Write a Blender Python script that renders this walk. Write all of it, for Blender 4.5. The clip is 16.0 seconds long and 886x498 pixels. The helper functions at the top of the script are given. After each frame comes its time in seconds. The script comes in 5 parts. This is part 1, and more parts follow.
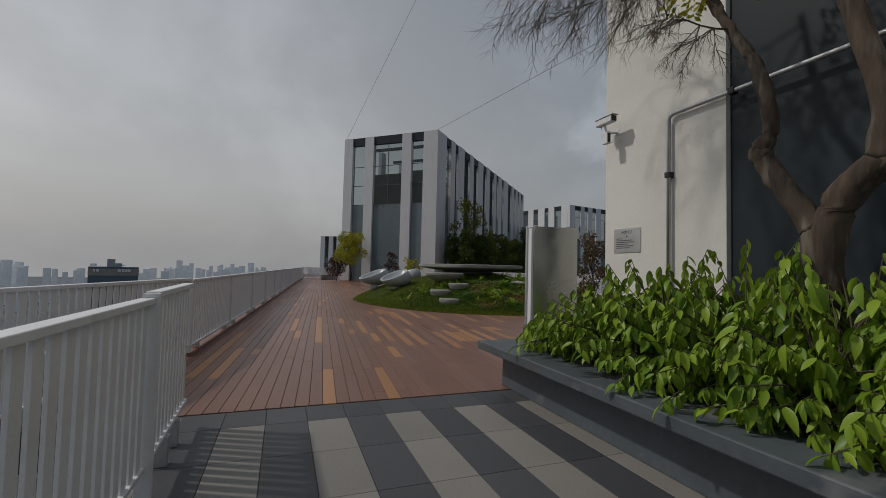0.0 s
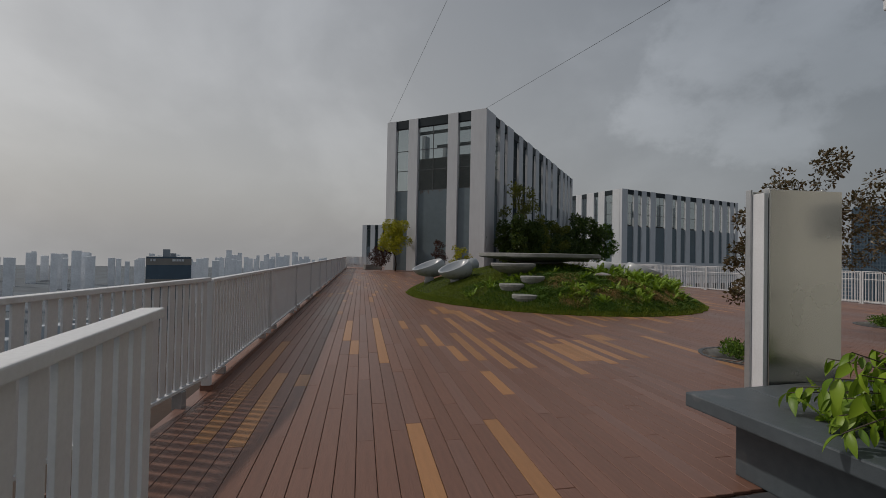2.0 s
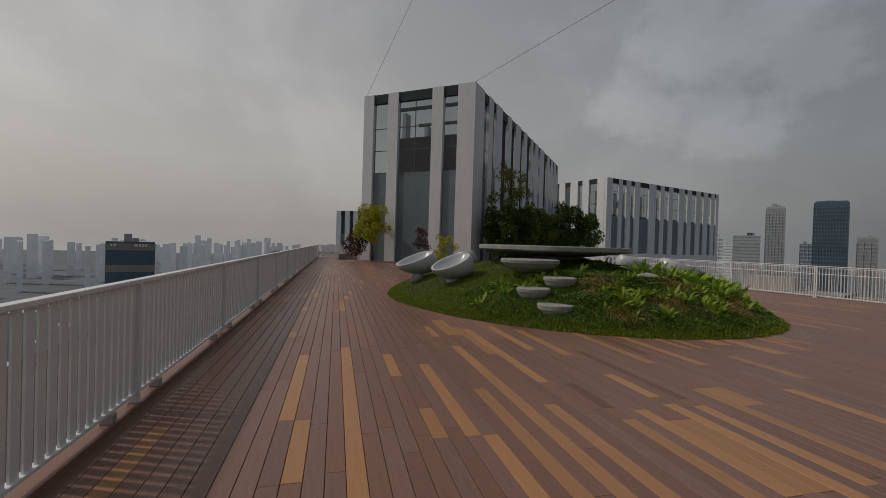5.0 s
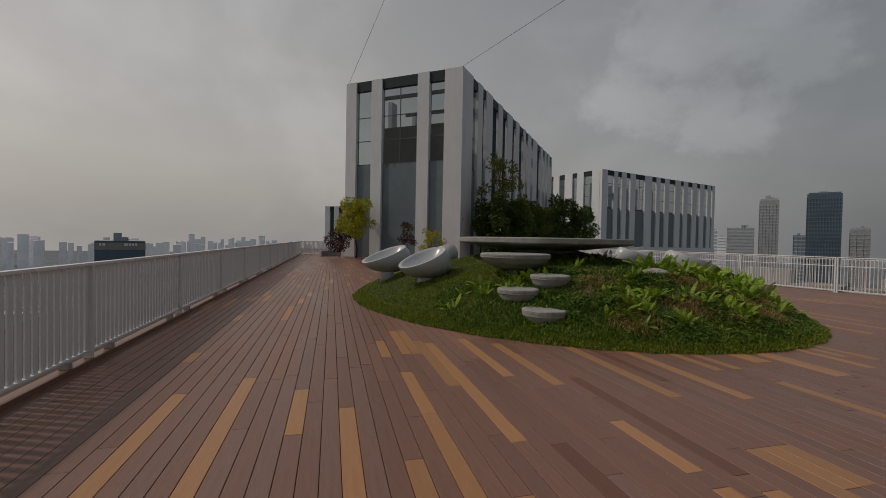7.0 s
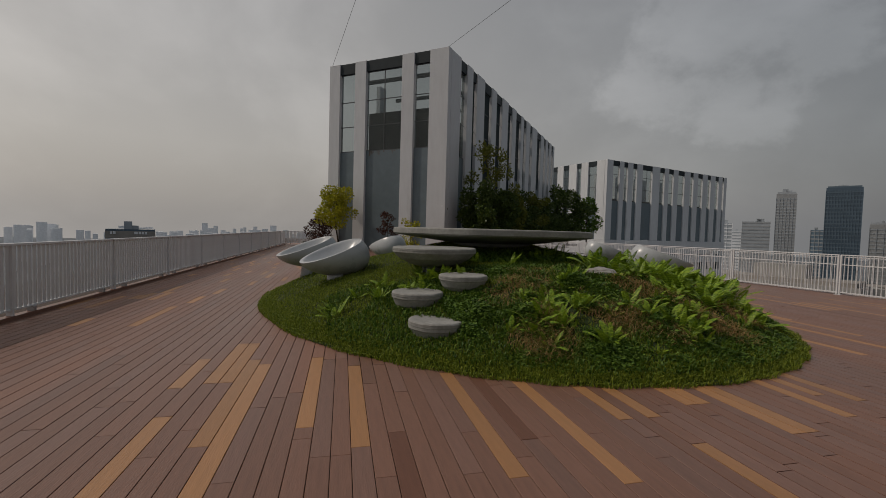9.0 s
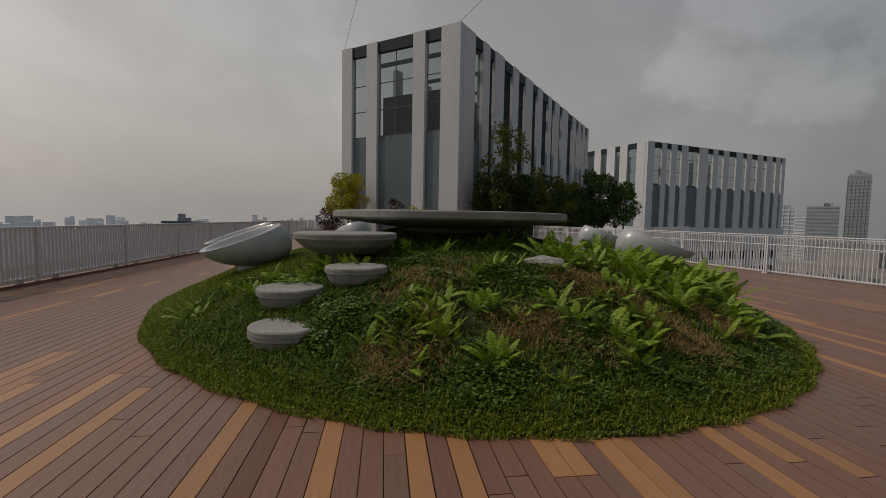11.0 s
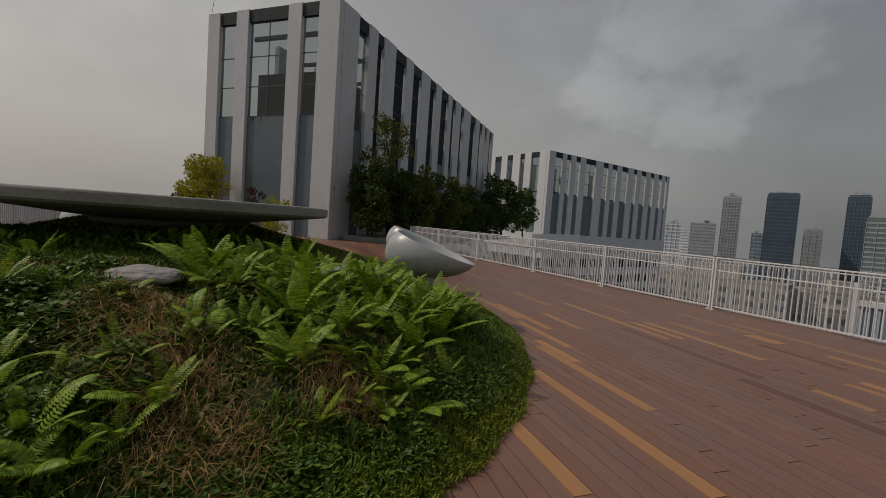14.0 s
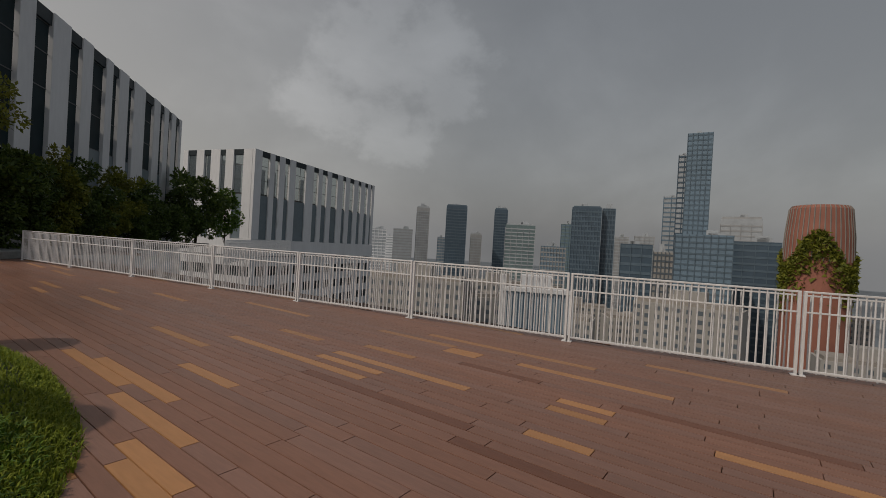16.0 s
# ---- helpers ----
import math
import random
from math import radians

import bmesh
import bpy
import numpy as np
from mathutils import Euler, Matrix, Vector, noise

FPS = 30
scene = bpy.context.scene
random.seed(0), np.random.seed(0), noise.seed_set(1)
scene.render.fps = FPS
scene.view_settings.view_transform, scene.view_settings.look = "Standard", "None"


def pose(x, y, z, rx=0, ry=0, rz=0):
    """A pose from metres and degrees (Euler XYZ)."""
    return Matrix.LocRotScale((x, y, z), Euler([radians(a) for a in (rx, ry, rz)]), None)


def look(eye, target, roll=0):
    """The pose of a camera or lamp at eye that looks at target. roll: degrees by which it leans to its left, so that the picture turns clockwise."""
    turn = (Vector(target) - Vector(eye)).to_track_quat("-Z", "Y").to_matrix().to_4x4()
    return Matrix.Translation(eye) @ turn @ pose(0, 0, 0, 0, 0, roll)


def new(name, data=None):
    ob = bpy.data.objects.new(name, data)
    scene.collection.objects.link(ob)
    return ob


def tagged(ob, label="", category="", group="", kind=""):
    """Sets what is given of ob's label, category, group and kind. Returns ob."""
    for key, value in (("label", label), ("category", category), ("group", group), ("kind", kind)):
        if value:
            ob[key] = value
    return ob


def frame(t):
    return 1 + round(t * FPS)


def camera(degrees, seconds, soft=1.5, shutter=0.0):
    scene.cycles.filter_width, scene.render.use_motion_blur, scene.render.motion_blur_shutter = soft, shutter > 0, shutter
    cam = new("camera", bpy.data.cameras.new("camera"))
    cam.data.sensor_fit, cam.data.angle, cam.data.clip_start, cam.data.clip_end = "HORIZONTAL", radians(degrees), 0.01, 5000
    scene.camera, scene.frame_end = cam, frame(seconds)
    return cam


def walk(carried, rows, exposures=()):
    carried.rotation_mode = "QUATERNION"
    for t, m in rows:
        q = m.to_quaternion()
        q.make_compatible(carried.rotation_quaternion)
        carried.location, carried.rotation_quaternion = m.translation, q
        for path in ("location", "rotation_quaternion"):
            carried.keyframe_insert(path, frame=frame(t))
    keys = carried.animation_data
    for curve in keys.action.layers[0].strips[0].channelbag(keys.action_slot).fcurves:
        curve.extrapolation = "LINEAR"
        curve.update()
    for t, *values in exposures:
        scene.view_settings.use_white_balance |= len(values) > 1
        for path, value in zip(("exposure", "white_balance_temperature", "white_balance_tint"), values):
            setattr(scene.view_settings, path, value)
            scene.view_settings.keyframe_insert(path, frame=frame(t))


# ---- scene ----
cam = camera(91.0, 16.0, 0.8)
# seconds, x, y, z, tilt, lean, turn
EXPOSURES = [(0.0, 0.05, 6350, 10), (3.5, 0.02, 6650, 11), (7.0, 0.0, 6900, 12), (13.5, 0.0, 6950, 12), (15.0, 0.08, 6950, 12), (16.0, 0.12, 7000, 12)]
ROWS = [
    (0.0, -0.083, -0.102, 1.531, 92.51, -1.41, -20.08),
    (0.5, -0.180, 0.579, 1.521, 91.95, -0.79, -17.45),
    (1.0, -0.219, 1.266, 1.528, 91.52, -0.79, -15.74),
    (1.5, -0.278, 1.925, 1.530, 91.15, -0.91, -15.29),
    (2.0, -0.240, 2.573, 1.566, 90.86, -1.12, -15.07),
    (2.5, -0.186, 3.251, 1.611, 90.46, -1.36, -15.21),
    (3.0, -0.136, 3.959, 1.657, 90.12, -1.68, -15.53),
    (3.5, -0.013, 4.626, 1.689, 90.31, -1.78, -17.15),
    (4.0, 0.104, 5.293, 1.712, 89.94, -2.06, -17.70),
    (6.5, 0.897, 7.617, 1.607, 89.01, -1.12, -18.98),
    (7.0, 1.423, 8.003, 1.614, 88.81, -1.11, -18.83),
    (7.5, 2.001, 8.275, 1.623, 88.63, -1.24, -18.48),
    (8.0, 2.598, 8.525, 1.638, 88.44, -1.37, -18.17),
    (8.5, 3.207, 8.761, 1.649, 88.01, -1.60, -17.78),
    (9.0, 3.868, 8.942, 1.651, 87.64, -1.64, -17.43),
    (11.5, 6.831, 10.020, 1.559, 85.84, -1.26, -11.23),
    (12.0, 7.398, 10.102, 1.586, 85.64, -1.66, -11.04),
    (12.5, 7.902, 10.299, 1.608, 85.47, -2.00, -10.91),
    (13.0, 8.485, 10.483, 1.634, 85.59, -2.50, -12.24),
    (13.5, 9.162, 10.764, 1.630, 86.08, -3.00, -16.28),
    (14.0, 9.865, 11.066, 1.642, 86.46, -4.06, -22.10),
    (14.5, 10.530, 11.400, 1.646, 87.30, -4.54, -31.48),
    (15.0, 11.144, 11.805, 1.636, 88.36, -4.73, -42.08),
    (15.5, 11.672, 12.203, 1.634, 88.86, -3.93, -50.26),
    (16.0, 12.087, 12.660, 1.623, 89.63, -3.32, -58.24),
]
walk(cam, [(t, pose(*p)) for t, *p in ROWS], EXPOSURES)

# ---- light ----
SUN_DIR = Vector((-0.70, 0.33, 0.86)).normalized()      # towards the sun
sun = new("sun", bpy.data.lights.new("sun", "SUN"))
sun.data.energy, sun.data.angle, sun.data.color = 1.4, radians(2.0), (1.0, 0.93, 0.84)
sun.matrix_world = look((0, 0, 60), Vector((0, 0, 60)) - SUN_DIR)

world = bpy.data.worlds.new("sky")
scene.world = world
world.use_nodes = True
wt = world.node_tree
wt.nodes.clear()


def wnode(kind, **kw):
    n = wt.nodes.new(kind)
    for key, v in kw.items():
        n.inputs[key].default_value = v
    return n


w_out = wt.nodes.new("ShaderNodeOutputWorld")
w_bg = wnode("ShaderNodeBackground", Strength=0.1)
w_sky = wt.nodes.new("ShaderNodeTexSky")
w_sky.sky_type, w_sky.sun_disc = "NISHITA", False
w_sky.sun_elevation = math.asin(SUN_DIR.z)
w_sky.sun_rotation = math.atan2(SUN_DIR.x, SUN_DIR.y)
w_sky.dust_density, w_sky.air_density = 6.0, 1.6
w_tc = wt.nodes.new("ShaderNodeTexCoord")
w_xyz = wt.nodes.new("ShaderNodeSeparateXYZ")
wt.links.new(w_tc.outputs["Generated"], w_xyz.inputs[0])
# height above the horizon -> haze colour
w_h = wt.nodes.new("ShaderNodeValToRGB")
w_h.color_ramp.elements[0].position, w_h.color_ramp.elements[0].color = 0.0, (2.85, 2.83, 2.82, 1)
w_h.color_ramp.elements[1].position, w_h.color_ramp.elements[1].color = 0.9, (2.1, 2.28, 2.5, 1)
e = w_h.color_ramp.elements.new(0.16)
e.color = (3.5, 3.5, 3.5, 1)
wt.links.new(w_xyz.outputs["Z"], w_h.inputs[0])
# brighter, whiter cloud veil towards the sun's side
w_dot = wt.nodes.new("ShaderNodeVectorMath")
w_dot.operation = "DOT_PRODUCT"
w_dot.inputs[1].default_value = (-0.75, 0.62, 0.2)
wt.links.new(w_tc.outputs["Generated"], w_dot.inputs[0])
w_side = wt.nodes.new("ShaderNodeMapRange")
w_side.inputs[1].default_value, w_side.inputs[2].default_value = -0.3, 0.95
w_side.inputs[3].default_value, w_side.inputs[4].default_value = 0.66, 1.34
wt.links.new(w_dot.outputs["Value"], w_side.inputs[0])
w_map = wt.nodes.new("ShaderNodeMapping")
w_map.inputs["Scale"].default_value = (1.0, 1.0, 1.35)
w_map.inputs["Location"].default_value = (0.35, 0.1, 0.0)
wt.links.new(w_tc.outputs["Generated"], w_map.inputs[0])
w_n1 = wnode("ShaderNodeTexNoise", Scale=2.1, Detail=9.0, Roughness=0.52, Distortion=0.25)
w_n2 = wnode("ShaderNodeTexNoise", Scale=4.3, Detail=10.0, Roughness=0.6, Distortion=0.1)
wt.links.new(w_map.outputs[0], w_n1.inputs["Vector"])
wt.links.new(w_map.outputs[0], w_n2.inputs["Vector"])
w_c1 = wt.nodes.new("ShaderNodeMapRange")
w_c1.interpolation_type = "SMOOTHSTEP"
w_c1.inputs[1].default_value, w_c1.inputs[2].default_value = 0.38, 0.68
w_c1.inputs[3].default_value, w_c1.inputs[4].default_value = 0.86, 1.12
wt.links.new(w_n1.outputs[0], w_c1.inputs[0])
# one towering cumulus over the city
w_cd = wt.nodes.new("ShaderNodeVectorMath")
w_cd.operation = "DOT_PRODUCT"
w_cd.inputs[1].default_value = Vector((math.sin(radians(51.0)), math.cos(radians(51.0)), 0.38)).normalized()
wt.links.new(w_tc.outputs["Generated"], w_cd.inputs[0])
w_cr = wt.nodes.new("ShaderNodeMapRange")
w_cr.inputs[1].default_value, w_cr.inputs[2].default_value = 0.945, 1.0
w_cr.inputs[3].default_value, w_cr.inputs[4].default_value = -0.30, 0.12
wt.links.new(w_cd.outputs["Value"], w_cr.inputs[0])
w_ca = wt.nodes.new("ShaderNodeMath")
w_ca.operation = "ADD"
wt.links.new(w_cr.outputs[0], w_ca.inputs[0])
wt.links.new(w_n2.outputs[0], w_ca.inputs[1])
w_cm = wt.nodes.new("ShaderNodeMapRange")
w_cm.interpolation_type = "SMOOTHSTEP"
w_cm.inputs[1].default_value, w_cm.inputs[2].default_value = 0.47, 0.62
w_cm.inputs[3].default_value, w_cm.inputs[4].default_value = 1.01, 1.27
wt.links.new(w_ca.outputs[0], w_cm.inputs[0])


def wmul(a, b):
    m = wt.nodes.new("ShaderNodeMath")
    m.operation = "MULTIPLY"
    wt.links.new(a, m.inputs[0])
    wt.links.new(b, m.inputs[1])
    return m.outputs[0]


w_f = wmul(wmul(w_side.outputs[0], w_c1.outputs[0]), w_cm.outputs[0])
w_s01 = wt.nodes.new("ShaderNodeMapRange")
w_s01.inputs[1].default_value, w_s01.inputs[2].default_value = -0.35, 0.55
wt.links.new(w_dot.outputs["Value"], w_s01.inputs[0])
w_tint = wt.nodes.new("ShaderNodeMix")
w_tint.data_type = "RGBA"
w_tint.inputs[6].default_value, w_tint.inputs[7].default_value = (0.93, 1.0, 1.08, 1), (1.0, 1.0, 1.0, 1)
wt.links.new(w_s01.outputs[0], w_tint.inputs[0])
w_col = wt.nodes.new("ShaderNodeVectorMath")
w_col.operation = "MULTIPLY"
wt.links.new(w_h.outputs[0], w_col.inputs[0])
wt.links.new(w_tint.outputs[2], w_col.inputs[1])
w_scale = wt.nodes.new("ShaderNodeVectorMath")
w_scale.operation = "SCALE"
wt.links.new(w_col.outputs[0], w_scale.inputs[0])
wt.links.new(w_f, w_scale.inputs["Scale"])
w_mix = wt.nodes.new("ShaderNodeMix")
w_mix.data_type = "RGBA"
w_mix.inputs[0].default_value = 0.88
wt.links.new(w_sky.outputs[0], w_mix.inputs[6])
wt.links.new(w_scale.outputs[0], w_mix.inputs[7])
wt.links.new(w_mix.outputs[2], w_bg.inputs["Color"])
wt.links.new(w_bg.outputs[0], w_out.inputs["Surface"])


# ---- materials ----
def material(name, colour, rough=0.6, metal=0.0, vary=0.15, grain=20.0, stain=1.5, bump=0.15, bump_scale=60.0,
             per_object=0.0, per_island=0.0, specular=0.4, stretch=(1, 1, 1), stain_colour=None, stain_at=0.6, transmit=0.0):
    m = bpy.data.materials.new(name)
    m.use_nodes = True
    nt = m.node_tree
    b = nt.nodes["Principled BSDF"]
    b.inputs["Metallic"].default_value = metal
    b.inputs["Specular IOR Level"].default_value = specular
    tc = nt.nodes.new("ShaderNodeTexCoord")
    mp = nt.nodes.new("ShaderNodeMapping")
    mp.inputs["Scale"].default_value = stretch
    nt.links.new(tc.outputs["Object"], mp.inputs[0])

    def noise_node(scale, detail):
        n = nt.nodes.new("ShaderNodeTexNoise")
        n.inputs["Scale"].default_value, n.inputs["Detail"].default_value = scale, detail
        nt.links.new(mp.outputs[0], n.inputs["Vector"])
        return n.outputs[0]

    def ranged(sock, lo, hi, a=0.3, z=0.7):
        r = nt.nodes.new("ShaderNodeMapRange")
        for i, v in enumerate((a, z, lo, hi)):
            r.inputs[i + 1].default_value = v
        nt.links.new(sock, r.inputs[0])
        return r.outputs[0]

    def times(a, c):
        n = nt.nodes.new("ShaderNodeMath")
        n.operation = "MULTIPLY"
        nt.links.new(a, n.inputs[0])
        nt.links.new(c, n.inputs[1])
        return n.outputs[0]

    fine, broad = noise_node(grain, 6), noise_node(stain, 5)
    f = times(ranged(fine, 1 - vary * 0.6, 1 + vary * 0.6), ranged(broad, 1 - vary, 1 + vary))
    if per_object:
        oi = nt.nodes.new("ShaderNodeObjectInfo")
        f = times(f, ranged(oi.outputs["Random"], 1 - per_object, 1 + per_object, 0, 1))
    if per_island:
        gi = nt.nodes.new("ShaderNodeNewGeometry")
        f = times(f, ranged(gi.outputs["Random Per Island"], 1 - per_island, 1 + per_island, 0, 1))
    sc = nt.nodes.new("ShaderNodeVectorMath")
    sc.operation = "SCALE"
    sc.inputs[0].default_value = colour
    nt.links.new(f, sc.inputs["Scale"])
    out = sc.outputs[0]
    if stain_colour:
        mx = nt.nodes.new("ShaderNodeMix")
        mx.data_type = "RGBA"
        mx.inputs[7].default_value = (*stain_colour, 1)
        nt.links.new(ranged(noise_node(stain * 2.3, 7), 0, 0.85, stain_at, stain_at + 0.13), mx.inputs[0])
        nt.links.new(out, mx.inputs[6])
        out = mx.outputs[2]
    nt.links.new(out, b.inputs["Base Color"])
    nt.links.new(ranged(broad, max(rough - 0.1, 0.02), min(rough + 0.1, 1)), b.inputs["Roughness"])
    if transmit:
        b.inputs["Transmission Weight"].default_value = transmit
    if bump:
        bp = nt.nodes.new("ShaderNodeBump")
        bp.inputs["Strength"].default_value, bp.inputs["Distance"].default_value = bump, 0.01
        nt.links.new(noise_node(bump_scale, 4), bp.inputs["Height"])
        nt.links.new(bp.outputs[0], b.inputs["Normal"])
    return m


def leaf_material(name, colour, colour2, rough=0.45, per=0.3, gloss=0.4):
    """A leaf that lets some light through; colour varies leaf by leaf."""
    m = bpy.data.materials.new(name)
    m.use_nodes = True
    nt = m.node_tree
    b = nt.nodes["Principled BSDF"]
    gi = nt.nodes.new("ShaderNodeNewGeometry")
    oi = nt.nodes.new("ShaderNodeObjectInfo")
    add = nt.nodes.new("ShaderNodeMath")
    add.operation = "ADD"
    nt.links.new(gi.outputs["Random Per Island"], add.inputs[0])
    nt.links.new(oi.outputs["Random"], add.inputs[1])
    fr = nt.nodes.new("ShaderNodeMath")
    fr.operation = "FRACT"
    nt.links.new(add.outputs[0], fr.inputs[0])
    mx = nt.nodes.new("ShaderNodeMix")
    mx.data_type = "RGBA"
    mx.inputs[6].default_value, mx.inputs[7].default_value = (*colour, 1), (*colour2, 1)
    nt.links.new(fr.outputs[0], mx.inputs[0])
    nt.links.new(mx.outputs[2], b.inputs["Base Color"])
    b.inputs["Roughness"].default_value = rough
    b.inputs["Specular IOR Level"].default_value = gloss
    tr = nt.nodes.new("ShaderNodeBsdfTranslucent")
    nt.links.new(mx.outputs[2], tr.inputs["Color"])
    sh = nt.nodes.new("ShaderNodeMixShader")
    sh.inputs[0].default_value = 0.22
    nt.links.new(b.outputs[0], sh.inputs[1])
    nt.links.new(tr.outputs[0], sh.inputs[2])
    nt.links.new(sh.outputs[0], nt.nodes["Material Output"].inputs["Surface"])
    return m


M = {}
M["plank_brown"] = material("plank_brown", (0.184, 0.092, 0.064), 0.42, vary=0.16, grain=30, stain=0.8, bump=0.25, bump_scale=90, per_object=0.09, per_island=0.06, stretch=(1, 0.12, 1), specular=0.5)
M["plank_grey"] = material("plank_grey", (0.182, 0.098, 0.074), 0.42, vary=0.16, grain=30, stain=0.8, bump=0.25, bump_scale=90, per_object=0.12, per_island=0.08, stretch=(1, 0.12, 1), specular=0.5)
M["plank_tan"] = material("plank_tan", (0.32, 0.158, 0.068), 0.42, vary=0.12, grain=30, stain=0.8, bump=0.25, bump_scale=90, per_object=0.12, per_island=0.12, stretch=(1, 0.12, 1), specular=0.5)
M["plank_dark"] = material("plank_dark", (0.135, 0.058, 0.036), 0.42, vary=0.14, grain=30, stain=0.8, bump=0.25, bump_scale=90, per_object=0.08, per_island=0.08, stretch=(1, 0.12, 1), specular=0.45)
M["deck_bed"] = material("deck_bed", (0.055, 0.036, 0.028), 0.9)
M["tile_dark"] = material("tile_dark", (0.06, 0.062, 0.068), 0.5, vary=0.12, grain=40, stain=1.2, bump=0.1, per_object=0.12, stain_colour=(0.12, 0.12, 0.12), stain_at=0.62)
M["tile_light"] = material("tile_light", (0.21, 0.20, 0.185), 0.55, vary=0.1, grain=40, stain=1.2, bump=0.1, per_object=0.07, stain_colour=(0.2, 0.19, 0.18), stain_at=0.6)
M["grout"] = material("grout", (0.2, 0.19, 0.18), 0.9)
M["white_metal"] = material("white_metal", (0.66, 0.67, 0.69), 0.42, vary=0.06, grain=60, stain=2.0, bump=0.05, stain_colour=(0.45, 0.43, 0.40), stain_at=0.66)
M["white_wall"] = material("white_wall", (0.64, 0.63, 0.59), 0.8, vary=0.05, grain=25, stain=0.7, bump=0.12, bump_scale=120, stain_colour=(0.60, 0.58, 0.53), stain_at=0.62)
M["fin_white"] = material("fin_white", (0.60, 0.61, 0.63), 0.6, vary=0.07, grain=3, stain=0.25, bump=0.05, stretch=(1, 1, 0.25), stain_colour=(0.45, 0.45, 0.44), stain_at=0.64)
M["panel_blue"] = material("panel_blue", (0.130, 0.168, 0.190), 0.45, vary=0.10, grain=2.5, stain=0.3, bump=0.04, stain_colour=(0.12, 0.14, 0.15), stain_at=0.62)
M["panel_dark"] = material("panel_dark", (0.017, 0.026, 0.032), 0.55, vary=0.2, grain=3, stain=0.5, bump=0.04, specular=0.25)
M["frame_dark"] = material("frame_dark", (0.07, 0.075, 0.08), 0.5, vary=0.1)
M["concrete"] = material("concrete", (0.25, 0.25, 0.24), 0.8, vary=0.22, grain=18, stain=1.6, bump=0.3, bump_scale=50, stain_colour=(0.20, 0.20, 0.185), stain_at=0.56)
M["concrete_dark"] = material("concrete_dark", (0.17, 0.175, 0.17), 0.85, vary=0.2, grain=14, stain=1.2, bump=0.3, bump_scale=50)
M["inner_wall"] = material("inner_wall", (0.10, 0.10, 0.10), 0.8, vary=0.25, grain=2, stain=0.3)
M["seat_shell"] = material("seat_shell", (0.42, 0.44, 0.46), 0.32, vary=0.06, grain=30, stain=2, bump=0.04, specular=0.5)
M["slate"] = material("slate", (0.078, 0.093, 0.105), 0.45, vary=0.16, grain=16, stain=1.3, bump=0.12, stain_colour=(0.17, 0.175, 0.18), stain_at=0.62)
M["steel"] = material("steel", (0.55, 0.55, 0.52), 0.22, metal=0.95, vary=0.02, grain=40, stain=2, bump=0)
M["galvanised"] = material("galvanised", (0.45, 0.46, 0.47), 0.4, metal=0.7, vary=0.1)
M["bark"] = material("bark", (0.058, 0.043, 0.031), 0.9, vary=0.5, grain=18, stain=4, bump=1.0, bump_scale=26, stretch=(1, 1, 0.22), stain_colour=(0.14, 0.125, 0.095), stain_at=0.56)
M["twig"] = material("twig", (0.10, 0.08, 0.06), 0.9, vary=0.2)
M["soil"] = material("soil", (0.022, 0.036, 0.008), 0.95, vary=0.4, grain=12, stain=2.5, bump=0.8, bump_scale=30, stain_colour=(0.070, 0.058, 0.028), stain_at=0.64)
M["rock"] = material("rock", (0.30, 0.29, 0.28), 0.9, vary=0.25, grain=10, stain=3, bump=0.8, bump_scale=18)
M["black"] = material("black", (0.02, 0.02, 0.022), 0.5)
M["plaque"] = material("plaque", (0.52, 0.52, 0.51), 0.35, metal=0.6, vary=0.06)
M["ink"] = material("ink", (0.03, 0.03, 0.03), 0.7)
M["ink_grey"] = material("ink_grey", (0.13, 0.13, 0.13), 0.7)
M["rust"] = material("rust", (0.13, 0.105, 0.085), 0.9, vary=0.4, grain=12)
M["grass"] = leaf_material("grass", (0.080, 0.135, 0.012), (0.270, 0.310, 0.034), 0.6, gloss=0.25)
M["dry_grass"] = leaf_material("dry_grass", (0.27, 0.155, 0.065), (0.50, 0.34, 0.16), 0.8, gloss=0.15)
M["cover"] = leaf_material("cover", (0.030, 0.080, 0.008), (0.135, 0.225, 0.028), 0.5, gloss=0.3)
M["fern"] = leaf_material("fern", (0.085, 0.180, 0.012), (0.29, 0.40, 0.032), 0.5, gloss=0.3)
M["glossy_leaf"] = leaf_material("glossy_leaf", (0.10, 0.19, 0.012), (0.25, 0.36, 0.026), 0.42, gloss=0.35)
M["dark_leaf"] = leaf_material("dark_leaf", (0.026, 0.055, 0.010), (0.090, 0.130, 0.020), 0.5, gloss=0.3)
M["olive_leaf"] = leaf_material("olive_leaf", (0.10, 0.125, 0.018), (0.20, 0.20, 0.024), 0.55, gloss=0.3)
M["yellow_leaf"] = leaf_material("yellow_leaf", (0.24, 0.26, 0.014), (0.50, 0.46, 0.03), 0.5, gloss=0.3)
M["red_leaf"] = leaf_material("red_leaf", (0.045, 0.018, 0.014), (0.085, 0.035, 0.022), 0.5, gloss=0.3)
M["bronze_leaf"] = leaf_material("bronze_leaf", (0.055, 0.050, 0.018), (0.125, 0.080, 0.035), 0.4, gloss=0.4)


